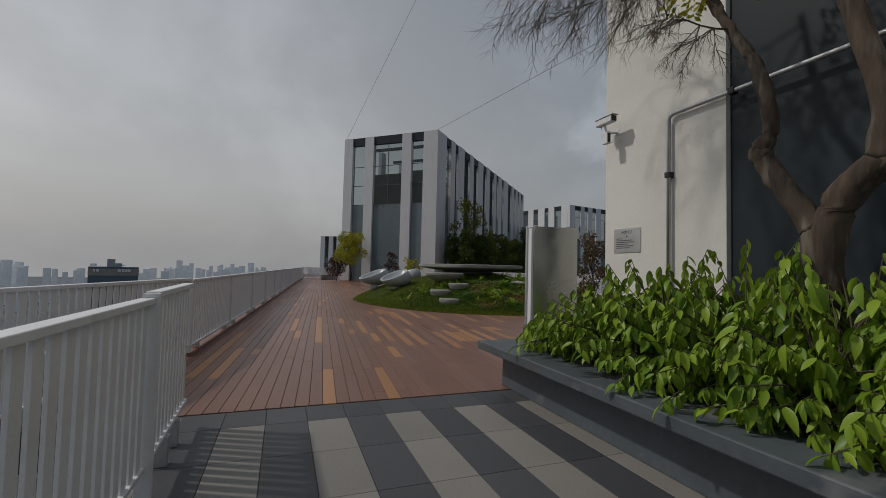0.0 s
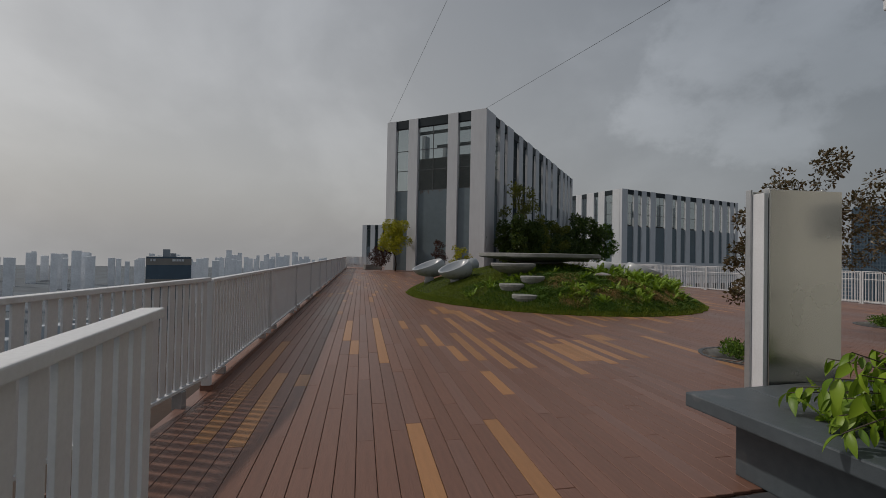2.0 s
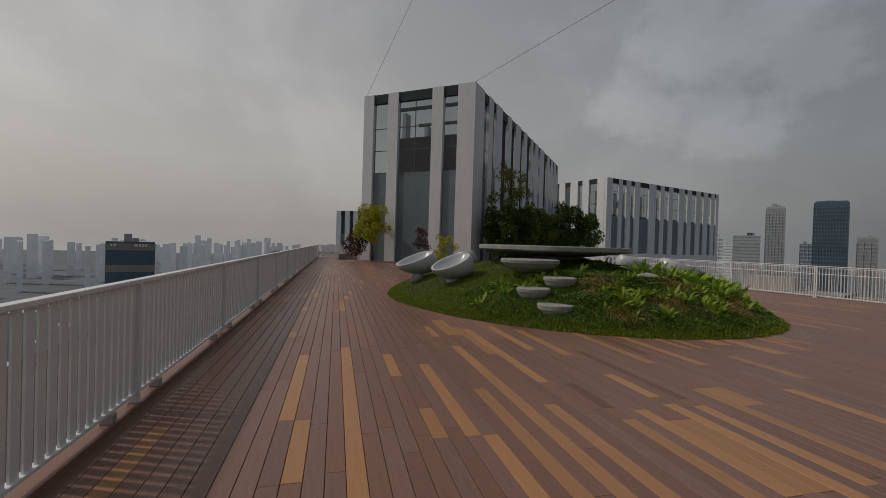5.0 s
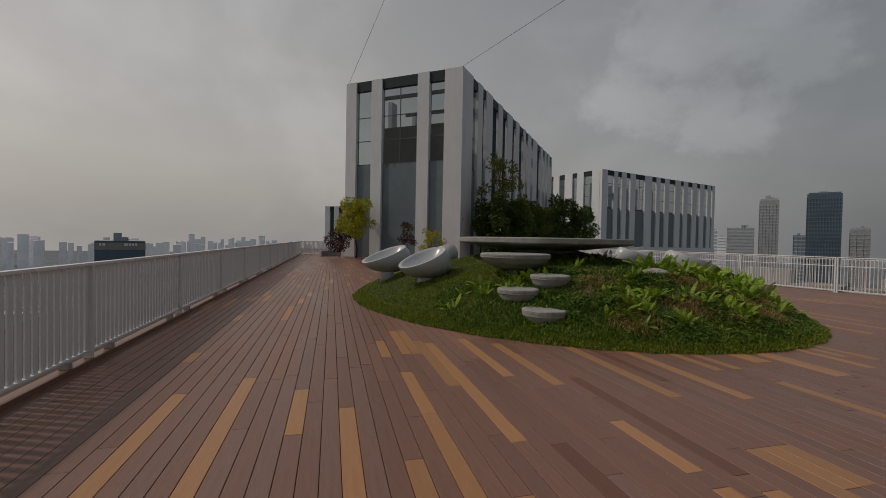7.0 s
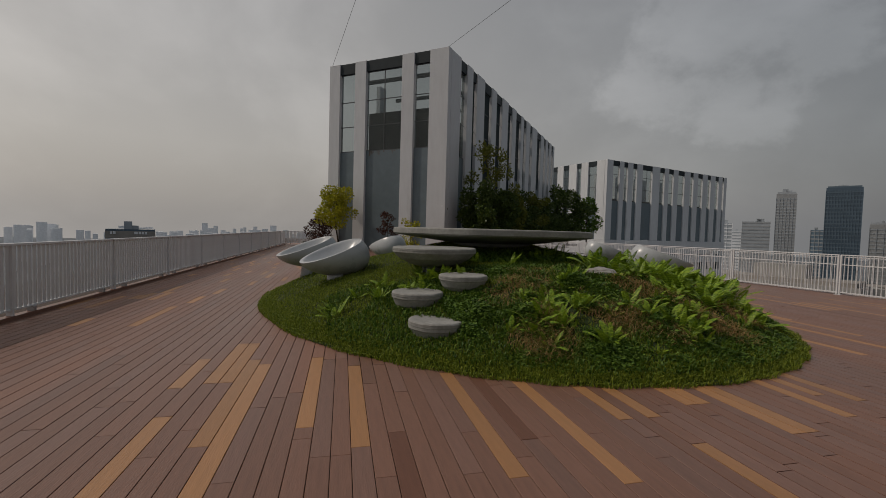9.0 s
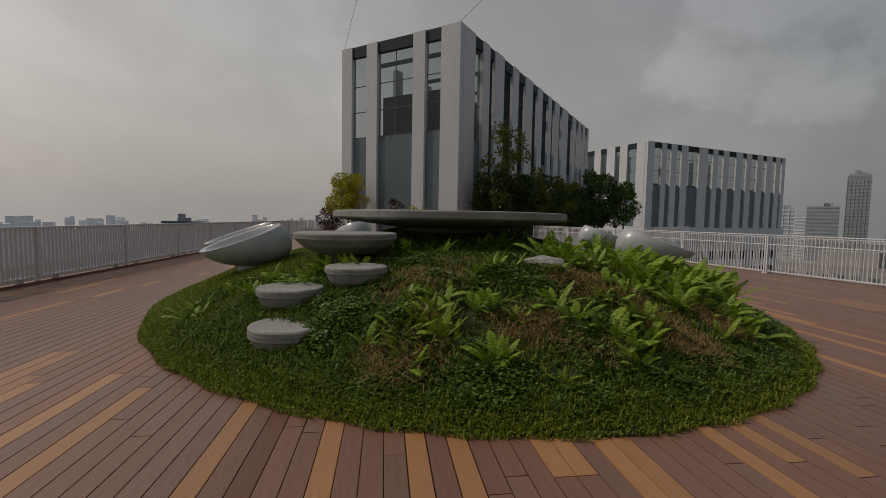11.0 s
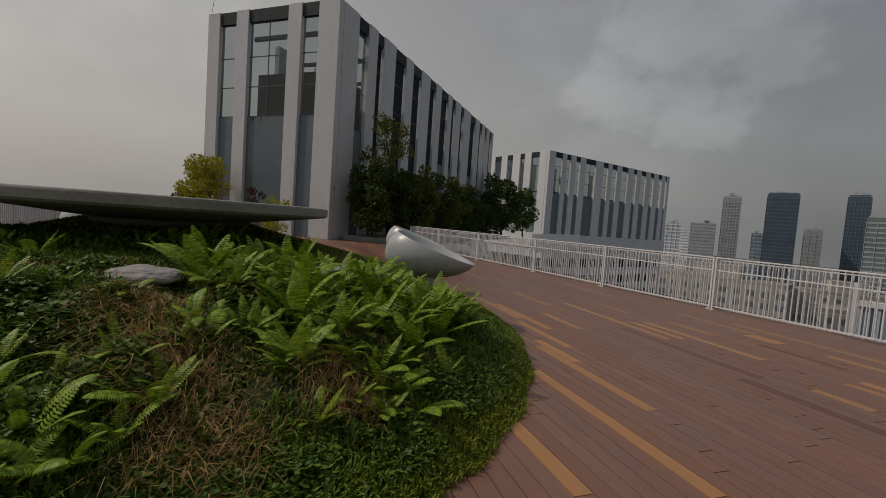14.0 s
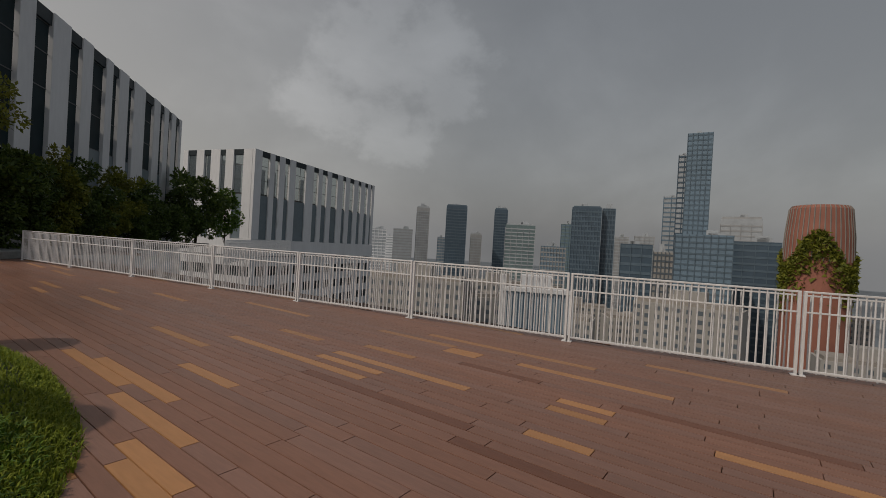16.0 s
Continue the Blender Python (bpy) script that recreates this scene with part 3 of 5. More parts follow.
def cctv(m, label):
    c = thing("security_camera", m, label, "camera", "security cameras")
    part("wall_plate", boxed(-0.012, 0.0, -0.06, 0.06, -0.07, 0.07, 0.004), M["white_metal"], c)
    part("bracket", tube(bmesh.new(), [(-0.01, 0, 0), (-0.16, 0, -0.03), (-0.30, 0, 0.0), (-0.34, 0, 0.10)], [0.03, 0.026, 0.026, 0.03], 10), M["white_metal"], c, smooth=True)
    h = part("housing", boxed(-0.42, -0.27, -0.28, 0.22, 0.12, 0.26, 0.02), M["white_metal"], c)
    part("hood", boxed(-0.435, -0.255, -0.34, 0.23, 0.262, 0.275, 0.004), M["white_metal"], h)
    part("window", boxed(-0.405, -0.285, -0.300, -0.285, 0.135, 0.245, 0.004), M["black"], h, "dark camera window")
    part("cable", tube(bmesh.new(), [(-0.34, 0.1, 0.12), (-0.36, 0.06, -0.15), (-0.25, 0.02, -0.28), (-0.12, 0, -0.22), (-0.02, 0, -0.05)], [0.009] * 5, 6), M["white_metal"], c, smooth=True)
    k = part("lamp_housing", boxed(-0.36, -0.26, -0.10, 0.06, -0.30, -0.04, 0.015), M["white_metal"], c, at=pose(0, 0, 0, 0, 0, 0))
    part("lens", boxed(-0.34, -0.28, -0.115, -0.10, -0.27, -0.08, 0.004), M["black"], k)
    return c


cctv(pose(WX, 4.92, 3.56) @ Matrix.Scale(0.66, 4), "white wall-mounted security camera with a second camera beneath")

# ---- striped roof buildings ----
def striped_face(parent, m, length, gaps, z0, z1, sill, depth, band=0.85, dark=False, transoms=(9.9, 11.9)):
    """White upright strips with tall bays between them: a grey panel below, glazing with transoms above, a dark band on top.
    Runs along local x; the outside is at negative y."""
    edges = [0.0] + [v for g in gaps for v in g] + [length]
    for a, b in zip(edges[::2], edges[1::2]):
        if b - a > 0.05:
            part("fin", boxed(a, b, 0.0, depth, z0, z1, 0.02), M["fin_white"], parent, at=m)
    for k, (a, b) in enumerate(gaps):
        is_dark = dark and k >= 1
        low = z0 + 3.0 if is_dark and k <= 4 else sill
        part("lower_panel", boxed(a + 0.004, b - 0.004, 0.22, 0.30, z0, low), M["panel_dark" if is_dark and k <= 4 else "panel_blue"], parent, at=m)
        part("top_band", boxed(a + 0.004, b - 0.004, 0.10, 0.40, z1 - band, z1 - 0.02), M["panel_dark"], parent, at=m)
        pane = part("pane", boxed(a + 0.03, b - 0.03, 0.26, 0.275, low + 0.004, z1 - band - 0.004), M["dark_glass" if is_dark else "clear_glass"], parent, at=m)
        pane.visible_shadow = False
        bars = bmesh.new()
        for z in (low + 0.002, *[t for t in transoms if t > low + 0.5], z1 - band - 0.08):
            box(bars, a + 0.006, b - 0.006, 0.235, 0.255, z, z + 0.07)
        for x in ((a + b) / 2,) if b - a > 2.5 else ():
            box(bars, x - 0.04, x + 0.04, 0.21, 0.233, low, z1 - band)
        part("window_frame", bars, M["frame_dark"], parent, at=m)


def building_one():
    """Roof building beyond the mound: narrow front, long side."""
    c = Vector((13.58, 39.57, 0))
    b = thing("striped_building", pose(0, 0, 0), "tall white-striped roof building with grey panels and upper glazing", "building")
    H = 15.05
    # front: local x runs from the corner to the far left end, outside towards the deck
    front = Matrix(((-0.736, 0.677, 0, c.x), (0.677, 0.736, 0, c.y), (0, 0, 1, 0), (0, 0, 0, 1)))
    striped_face(b, front, 10.9, [(1.55, 2.88), (3.94, 7.26), (8.32, 9.83)], 0, H, 7.9, 0.5)
    side = Matrix(((0.677, -0.736, 0, c.x), (0.736, 0.677, 0, c.y), (0, 0, 1, 0), (0, 0, 0, 1)))
    gaps = [(2.34, 3.67), (4.89, 5.87), (7.75, 9.73), (11.13, 12.91), (14.92, 16.48), (17.95, 20.04), (21.18, 22.4), (24.2, 25.4), (27.98, 30.29), (32.04, 33.33), (34.69, 35.74), (37.2, 38.5)]
    striped_face(b, side @ pose(0.55, 0.004, 0), 38.8, [(p - 0.55, q - 0.55) for p, q in gaps], 0, H, 7.5, 0.5, dark=True, transoms=(10.1, 12.3))
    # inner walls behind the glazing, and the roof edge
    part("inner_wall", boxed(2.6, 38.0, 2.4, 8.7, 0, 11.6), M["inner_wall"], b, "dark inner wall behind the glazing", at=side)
    part("party_wall", boxed(0.6, 39.0, 9.7, 10.2, 0, 7.6), M["fin_white"], b, at=side)
    part("roof_beam", boxed(0.6, 39.0, 0.55, 0.8, H - 0.8, H - 0.35), M["frame_dark"], b, at=side)
    part("back_wall", boxed(38.9, 39.3, 0.55, 9.6, 0, H), M["fin_white"], b, at=side)
    for k in range(7):
        part("roof_rib", boxed(3.0 + k * 5.4, 3.2 + k * 5.4, 0.85, 9.65, H - 0.75, H - 0.45), M["frame_dark"], b, at=side)
    far = bmesh.new()
    for k in range(7):
        box(far, 5.8 + 5.0 * k, 6.8 + 5.0 * k, 9.75, 10.15, 7.62, H)
    tagged(part("far_fin", far, M["fin_white"], b, at=side), kind="stuff")
    sr = random.Random(4)
    for k in range(14):
        x, h = sr.uniform(4.1, 7.1), sr.uniform(0.08, 0.42)
        part("drip_stain", boxed(x, x + sr.uniform(0.02, 0.09), 0.2155, 0.219, 7.89 - h, 7.89), M["rust"], b, "rusty drip stain", at=front)
    return b, front, side


b1, B1_FRONT, B1_SIDE = building_one()
cctv(B1_FRONT @ pose(0.25, -0.01, 3.5, 0, 0, 90) , "white security cameras on the striped building's corner").scale = (1, 1, 1)


def building_two():
    c = Vector((52.7, 71.94, 0))
    b = thing("striped_building", pose(0, 0, 0), "farther white-striped roof building with blue-grey panels", "building")
    H, Z0 = 14.7, -60.0
    side = Matrix(((0.976, -0.216, 0, c.x), (0.216, 0.976, 0, c.y), (0, 0, 1, 0), (0, 0, 0, 1)))
    gaps = [(1.5, 3.28), (4.36, 5.46), (6.81, 7.97), (9.51, 12.37), (14.58, 16.05), (17.3, 18.86), (20.33, 22.42), (24.3, 25.44), (26.99, 28.7), (30.35, 31.6), (33.26, 34.58), (35.94, 36.6)]
    striped_face(b, side, 37.6, gaps, 1.0, H, 7.8, 0.5, transoms=(10.1, 12.3))
    left = Matrix(((-0.216, 0.976, 0, c.x), (0.976, 0.216, 0, c.y), (0, 0, 1, 0), (0, 0, 0, 1)))
    striped_face(b, left @ pose(0.55, 0.004, 0), 14.0, [(1.7, 3.6), (5.2, 6.3), (8.2, 9.6), (11.2, 13.0)], 1.0, H, 7.8, 0.5, transoms=(10.1, 12.3))
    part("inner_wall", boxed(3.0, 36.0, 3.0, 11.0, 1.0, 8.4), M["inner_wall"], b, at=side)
    part("back_wall", boxed(0.6, 37.5, 14.0, 14.5, 1.0, 8.0), M["fin_white"], b, at=side)
    far = bmesh.new()
    for k in range(12):
        box(far, 1.0 + 3.1 * k, 2.4 + 3.1 * k, 14.02, 14.45, 8.01, H)
    tagged(part("far_fin", far, M["fin_white"], b, at=side), kind="stuff")
    part("plinth", boxed(-0.15, 37.7, -0.15, 14.6, -1.6, 0.98), M["fin_white"], b, at=side)
    # storeys below the roof deck
    low = bmesh.new()
    for k in range(14):
        box(low, 0, 37.6, 0.0, 14.0, -3.2 - 3.0 * k, -1.75 - 3.0 * k)
    tagged(part("storey", low, M["fin_white"], b, at=side), kind="stuff")
    part("window_band", boxed(0.3, 37.3, 0.3, 13.7, -60, -1.62), M["panel_dark"], b, at=side)
    cols = bmesh.new()
    for k in range(13):
        box(cols, 0.2 + k * 3.0, 1.0 + k * 3.0, -0.06, 0.29, -50, -1.65)
    tagged(part("pier", cols, M["fin_white"], b, at=side), kind="stuff")
    return b


building_two()


def small_building():
    b = thing("striped_building", pose(6.5, 88.0, 0, 0, 0, 0), "distant low white-striped block behind the deck", "building")
    striped_face(b, pose(0, 0, 0, 0, 0, -30), 9.0, [(0.9, 1.7), (2.6, 3.3), (4.2, 5.0), (6.0, 7.0)], -3, 7.2, 3.0, 0.5, transoms=())
    part("body", boxed(0.1, 8.9, 0.7, 8.0, -3, 7.0), M["panel_blue"], b, at=pose(0, 0, 0, 0, 0, -30))
    return b


small_building()
tagged(part("bench", boxed(-0.9, 0.9, -0.25, 0.25, 0.0, 0.5, 0.02), M["concrete"], at=pose(4.4, 47.4, 0, 0, 0, 20)), "low grey concrete bench at the deck's end", "bench")


# ---- mound furniture ----
def stepping_disc(x, y, z, r, h, label):
    s = thing("stepping_disc", pose(x, y, z), label, "stepping stone", "round concrete steps")
    bm = lathe(bmesh.new(), [(0, 0), (r - 0.03, 0), (r - 0.012, -0.006), (r, -0.02), (r, -h), (r - 0.015, -h - 0.012), (r * 0.86, -h - 0.11), (r * 0.6, -h - 0.22), (r * 0.3, -h - 0.28), (0, -h - 0.30)], 56)
    for v in bm.verts:
        v.co.z += 0.006 * noise.noise(v.co * 5)
    part("slab", bm, M["concrete"], s)
    part("stem", tube(bmesh.new(), [(0, 0, -h - 0.26), (0, 0, -z - 0.02)], [r * 0.28, r * 0.3], 20), M["concrete_dark"], s)
    part("rim_line", lathe(bmesh.new(), [(r + 0.0005, -h * 0.52), (r + 0.004, -h * 0.54), (r + 0.004, -h * 0.57), (r + 0.0005, -h * 0.59)], 56), M["concrete_dark"], s)
    return s


stepping_disc(5.62, 14.67, 0.44, 0.40, 0.11, "round weathered concrete step with a bowl-shaped underside")
stepping_disc(5.54, 15.50, 0.71, 0.40, 0.09, "round weathered concrete step with a bowl-shaped underside")
stepping_disc(6.34, 15.64, 0.95, 0.40, 0.08, "round weathered concrete step with a bowl-shaped underside")
stepping_disc(6.20, 16.88, 1.34, 0.79, 0.09, "wide round concrete step with a bowl-shaped underside")


def platform():
    p = thing("round_platform", pose(8.4, 19.26, 1.72), "wide round concrete platform raised over the mound", "platform")
    part("slab", lathe(bmesh.new(), [(0, 0), (2.43, 0), (2.48, -0.01), (2.49, -0.03), (2.49, -0.13), (2.45, -0.16), (2.0, -0.22), (1.2, -0.32), (0.0, -0.40)], 96), M["concrete"], p)
    part("stem", tube(bmesh.new(), [(0, 0, -0.34), (0, 0, -1.3)], [1.0, 1.1], 40), M["concrete_dark"], p)
    return p


platform()


def pebble_seat(x, y, z, turn, size=1.0):
    """An egg-shaped lounger shell, cut open on a slope with a scooped seat."""
    s = thing("pebble_seat", pose(x, y, z, 0, 0, turn), "smooth grey egg-shaped lounge seat with a scooped top", "seat", "pebble seats on the mound")
    s.scale = (size, size, size)
    bm = bmesh.new()
    bmesh.ops.create_uvsphere(bm, u_segments=64, v_segments=40, radius=1.0, matrix=pose(0, 0, 0, 0, 90, 0))
    for v in bm.verts:
        px, py, pz = v.co
        # fuller at the back (negative x), tapering to the toe
        k = (1 - 0.15 * px) * (1 + 0.10 * px * px)
        v.co = (px * 0.95, py * 0.56 * k, pz * (0.60 if pz > 0 else 0.45) * k + 0.02)
    n, cut = Vector((0.36, 0, 1)).normalized(), 0.23
    bmesh.ops.bisect_plane(bm, geom=bm.verts[:] + bm.edges[:] + bm.faces[:], plane_co=n * cut, plane_no=n, dist=1e-4)
    rim = [e for e in bm.edges if all(abs(v.co.dot(n) - cut) < 1e-3 for v in e.verts)]
    for v in bm.verts:
        d = v.co.dot(n) - cut
        if d > 1e-3:
            flat = v.co - n * d
            r = math.hypot((flat.x - 0.06) / 0.80, flat.y / 0.50)
            v.co = flat - n * (0.34 * max(0.0, 1 - (r / 0.96) ** 2) ** 0.9)
    for e in rim:
        e.smooth = False
    part("shell", bm, M["seat_shell"], s, smooth=True)
    part("pedestal", tube(bmesh.new(), [(-0.05, 0, -0.24), (-0.05, 0, -0.75)], [0.2, 0.26], 24), M["seat_shell"], s, smooth=True)
    return s


pebble_seat(4.45, 18.25, 1.02, 212, 0.84)
pebble_seat(3.92, 20.3, 1.02, 205, 0.84)
pebble_seat(6.3, 22.6, 1.10, 120, 0.76)
pebble_seat(12.38, 17.7, 1.06, -34, 0.80)
pebble_seat(13.15, 20.75, 1.12, -25, 0.74)


def rock(x, y, r, seed):
    bm = bmesh.new()
    bmesh.ops.create_icosphere(bm, subdivisions=4, radius=1.0)
    for v in bm.verts:
        k = 1 + 0.22 * noise.noise(v.co * 1.3 + Vector((seed, 0, 0))) + 0.06 * noise.noise(v.co * 5 + Vector((0, seed, 0)))
        v.co = Vector((v.co.x * r * k, v.co.y * r * 0.8 * k, v.co.z * 0.09 * k))
    ob = part("flat_rock", bm, M["rock"], at=pose(x, y, mound_z(x, y) + 0.04))
    tagged(ob, "flat grey stone half sunk in the grass", "stone", "stones on the mound")


rock(8.9, 15.5, 0.29, 1.0)
rock(11.0, 17.0, 0.34, 4.0)

# stay wires up to the masts out of view
for a, bb in (((13.5, 39.75, 15.02), (22.4, 1.5, 16.6)), ((5.75, 46.85, 15.02), (12.0, 20.0, 30.0))):
    w = thing("stay_wire", pose(*a), "thin dark stay wire from the roof corner", "cable", "stay wires")
    part("wire", tube(bmesh.new(), [(0, 0, 0), tuple(Vector(bb) - Vector(a))], [0.012, 0.012], 6), M["black"], w)


# ---- city ----
# blue-grey distance haze is put into the ground's base colour
tagged(part("ground", box(bmesh.new(), -4500, 4500, -4500, 4500, -152, -150), material("city_ground", (0.115, 0.135, 0.155), 0.9, vary=0.3, grain=0.02, stain=0.004, bump=0)), "hazy city ground far below the roof", "ground", kind="structure")


def tower_material(name, colour, rough=0.4):
    return material(name, colour, rough, vary=0.12, grain=0.2, stain=0.02, bump=0, per_object=0.05)


T_ = {"glass": tower_material("tower_glass", (0.15, 0.22, 0.285), 0.25), "deep": tower_material("tower_deep", (0.068, 0.103, 0.14), 0.2), "pale": tower_material("tower_pale", (0.36, 0.39, 0.42), 0.6),
      "light": tower_material("tower_light", (0.31, 0.32, 0.33), 0.7), "teal": tower_material("tower_teal", (0.15, 0.21, 0.22), 0.3), "red": tower_material("tower_red", (0.30, 0.12, 0.085), 0.7),
      "green": tower_material("tower_green", (0.09, 0.14, 0.03), 0.9), "hdb": tower_material("block_white", (0.30, 0.29, 0.275), 0.8), "win": tower_material("block_window", (0.10, 0.12, 0.14), 0.3),
      # haze1 and haze2: distance haze painted in as paler base colour
      "haze1": tower_material("skyline_far_haze", (0.78, 0.80, 0.83), 0.9), "haze2": tower_material("skyline_mid_haze", (0.42, 0.46, 0.50), 0.9), "line": tower_material("tower_line", (0.10, 0.145, 0.185), 0.3), "roof": tower_material("block_roof", (0.25, 0.23, 0.21), 0.9)}


def tower(az0, az1, el, dist, mat_, line, floors=3.6, piers=8, label="hazy city tower", depth=30.0, base=-150.0, parapet=0.0, cx=12.0, cy=12.0, eye=1.6):
    """A tower seen between two bearings, up to an elevation, at a distance from the deck."""
    w = 2 * dist * math.tan(radians((az1 - az0) / 2))
    az = radians((az0 + az1) / 2)
    top = eye + dist * math.tan(radians(el))
    t = thing("tower", pose(cx + dist * math.sin(az), cy + dist * math.cos(az), 0, 0, 0, -math.degrees(az)), label, "tower", "city towers")
    part("body", boxed(-w / 2, w / 2, 0, depth, base, top), T_[mat_], t)
    bands = bmesh.new()
    n = int((top - max(base, -70)) / floors)
    for i in range(n):
        z = top - parapet - 1.0 - i * floors
        box(bands, -w / 2 - 0.12, w / 2 + 0.12, -0.2, depth + 0.3, z - floors * 0.32, z)
    tagged(part("floor_band", bands, T_[line], t), kind="stuff")
    if piers:
        pm = bmesh.new()
        for i in range(piers + 1):
            x = -w / 2 + i * w / piers
            box(pm, x - 0.22, x + 0.22, -0.5, -0.21, base, top - parapet)
        tagged(part("pier", pm, T_[line], t), kind="stuff")
    rr_ = random.Random(int(az0 * 10))
    for k in range(2):
        rx, rw = rr_.uniform(-0.3, 0.1) * w, rr_.uniform(0.12, 0.3) * w
        part("roof_plant", boxed(rx, rx + rw, depth * 0.3, depth * 0.7, top + 0.01 + parapet * 0.51, top + parapet * 0.51 + rr_.uniform(1.5, 5.0)), T_["pale"], t)
    if parapet:
        part("crown", boxed(-w / 2 + 1, w / 2 - 1, 1, depth - 1, top - 0.01, top + parapet * 0.5), T_[line], t)
    return t


# bearings measured from y towards x
tower(51.6, 54.1, 2.0, 620, "pale", "light", 4, 0, "pale banded office slab in the haze")
tower(54.5, 56.2, 4.9, 700, "light", "pale", 4, 6, "slim pale hotel tower in the haze", parapet=5)
tower(58.4, 61.1, 5.4, 560, "deep", "line", 3.8, 12, "dark blue glass office tower", parapet=3)
tower(57.4, 58.4, 1.2, 600, "glass", "pale", 4, 3, "low grey office block")
tower(61.7, 63.2, 1.8, 640, "light", "pale", 4, 3, "pale stepped office block with a roof lantern", parapet=4)
tower(64.7, 66.4, 5.2, 600, "deep", "line", 3.8, 6, "slim dark glass tower", parapet=4)
tower(66.2, 70.0, 3.3, 520, "teal", "pale", 4.2, 5, "green-grey glass tower with pale floor bands", parapet=3)
tower(70.8, 73.9, 0.8, 400, "glass", "light", 4, 8, "low glass block with a white roof edge")
tower(73.2, 74.7, 3.7, 520, "teal", "glass", 4, 3, "teal glass tower behind")
tower(74.4, 77.9, 5.9, 360, "deep", "line", 3.8, 9, "dark blue glass office tower with a stepped crown", parapet=2)
tower(78.0, 79.5, 5.8, 366, "deep", "line", 3.8, 5, "dark glass tower wing")
tower(79.6, 81.2, 2.4, 560, "light", "pale", 4, 3, "pale block in the haze")
tower(80.3, 83.8, 1.6, 330, "deep", "line", 6, 3, "dark glass block with curved white trim")
tower(81.8, 84.0, 2.6, 600, "pale", "light", 4, 4, "pale office block in the haze")
tower(83.9, 86.0, 0.8, 240, "hdb", "win", 3, 5, "white apartment block with small windows")
tower(84.7, 86.3, 7.3, 420, "pale", "glass", 4, 2, "grey stepped office tower")
tower(86.8, 89.3, 14.3, 380, "glass", "line", 3.8, 5, "very tall pale blue glass tower", depth=24)
tower(86.0, 87.2, 12.0, 386, "pale", "deep", 4, 2, "balconied wing of the very tall tower", depth=18)
tower(86.1, 91.8, 3.0, 340, "glass", "line", 3.8, 8, "wide blue glass podium tower")
tower(90.5, 94.3, 4.8, 520, "pale", "light", 5, 4, "pale grey block with roof terraces", parapet=5)
tower(91.6, 96.0, 2.4, 400, "deep", "line", 5, 4, "plain dark office block")
tower(96.0, 97.8, -0.4, 380, "glass", "pale", 4, 4, "low office block in the haze")
tower(98.3, 100.0, 2.6, 420, "light", "pale", 4, 3, "pale slab block in the haze")
tower(107.6, 112.0, 1.0, 300, "hdb", "win", 3.2, 8, "white apartment slab with banded windows")
tower(48.7, 50.7, 1.8, 560, "haze2", "haze1", 4, 4, "grey tower with haze in its pale colour")
tower(50.6, 51.6, 0.9, 700, "haze1", "haze2", 4, 0, "grey block with haze in its pale colour")


def red_tower():
    d, az = 260.0, radians(98.8)
    w = 2 * d * math.tan(radians(2.9))
    t = thing("tower", pose(12 + d * math.sin(az), 12 + d * math.cos(az), 0, 0, 0, -math.degrees(az)), "round red mesh-clad tower with climbing greenery", "tower", "city towers")
    top = 1.6 + d * math.tan(radians(6.4))
    r = w / 2
    prof = [(0, top), (r * 0.80, top), (r * 0.88, top - 1.5), (r * 0.97, top - 14), (r, top - 26), (r, top - 27), (r, -150), (0, -150)]
    part("body", lathe(bmesh.new(), prof, 40), T_["red"], t, at=pose(0, r, 0))
    ribs = bmesh.new()
    for i in range(40):
        a = 2 * math.pi * i / 40
        tube(ribs, [(p * 1.005 * math.cos(a), p * 1.005 * math.sin(a), z) for p, z in prof[1:5]], [0.25] * 4, 4)
    tagged(part("rib", ribs, T_["roof"], t, at=pose(0, r, 0)), kind="stuff")
    gv, gf = [], []
    for i in range(2600):
        a = rng.uniform(-math.pi, 0)
        z = top - 14 - abs(rng.normal(0, 9)) + 8 * math.sin(a * 3) - 6
        p = np.array((r * 1.02 * math.cos(a), r * 1.02 * math.sin(a), z))
        k = len(gv)
        for _ in range(3):
            gv.append(tuple(p + rng.normal(0, 0.9, 3)))
        gf.append((k, k + 1, k + 2))
    ob = new("greenery", raw_mesh("greenery", gv, gf, M["olive_leaf"]))
    ob.matrix_basis = pose(0, r, 0)
    ob.parent = t
    return t


red_tower()

# apartment blocks lower down, seen through the bars
crng = random.Random(11)


def block(x, y, w, d, top, turn, label="white apartment block with rows of windows"):
    b = thing("apartment_block", pose(x, y, 0, 0, 0, turn), label, "building", "lower city blocks")
    part("body", boxed(-w / 2, w / 2, -d / 2, d / 2, -150, top), T_["hdb"], b)
    win = bmesh.new()
    nx = int(w / 3.2)
    for i in range(int(min(26, (top + 150) / 3.1))):
        z = top - 2.6 - 3.1 * i
        for k in range(nx):
            xx = -w / 2 + (k + 0.5) * w / nx
            box(win, xx - 0.85, xx + 0.85, -d / 2 - 0.06, -d / 2 + 0.2, z, z + 1.5)
    tagged(part("window", win, T_["win"], b), kind="stuff")
    part("roof", boxed(-w / 2 + 1, w / 2 - 1, -d / 2 + 1, d / 2 - 1, top, top + 1.2), T_["roof"], b)
    part("tank_room", boxed(-w / 6, w / 6, -d / 4, d / 4, top + 1.2, top + 5), T_["hdb"], b)
    return b


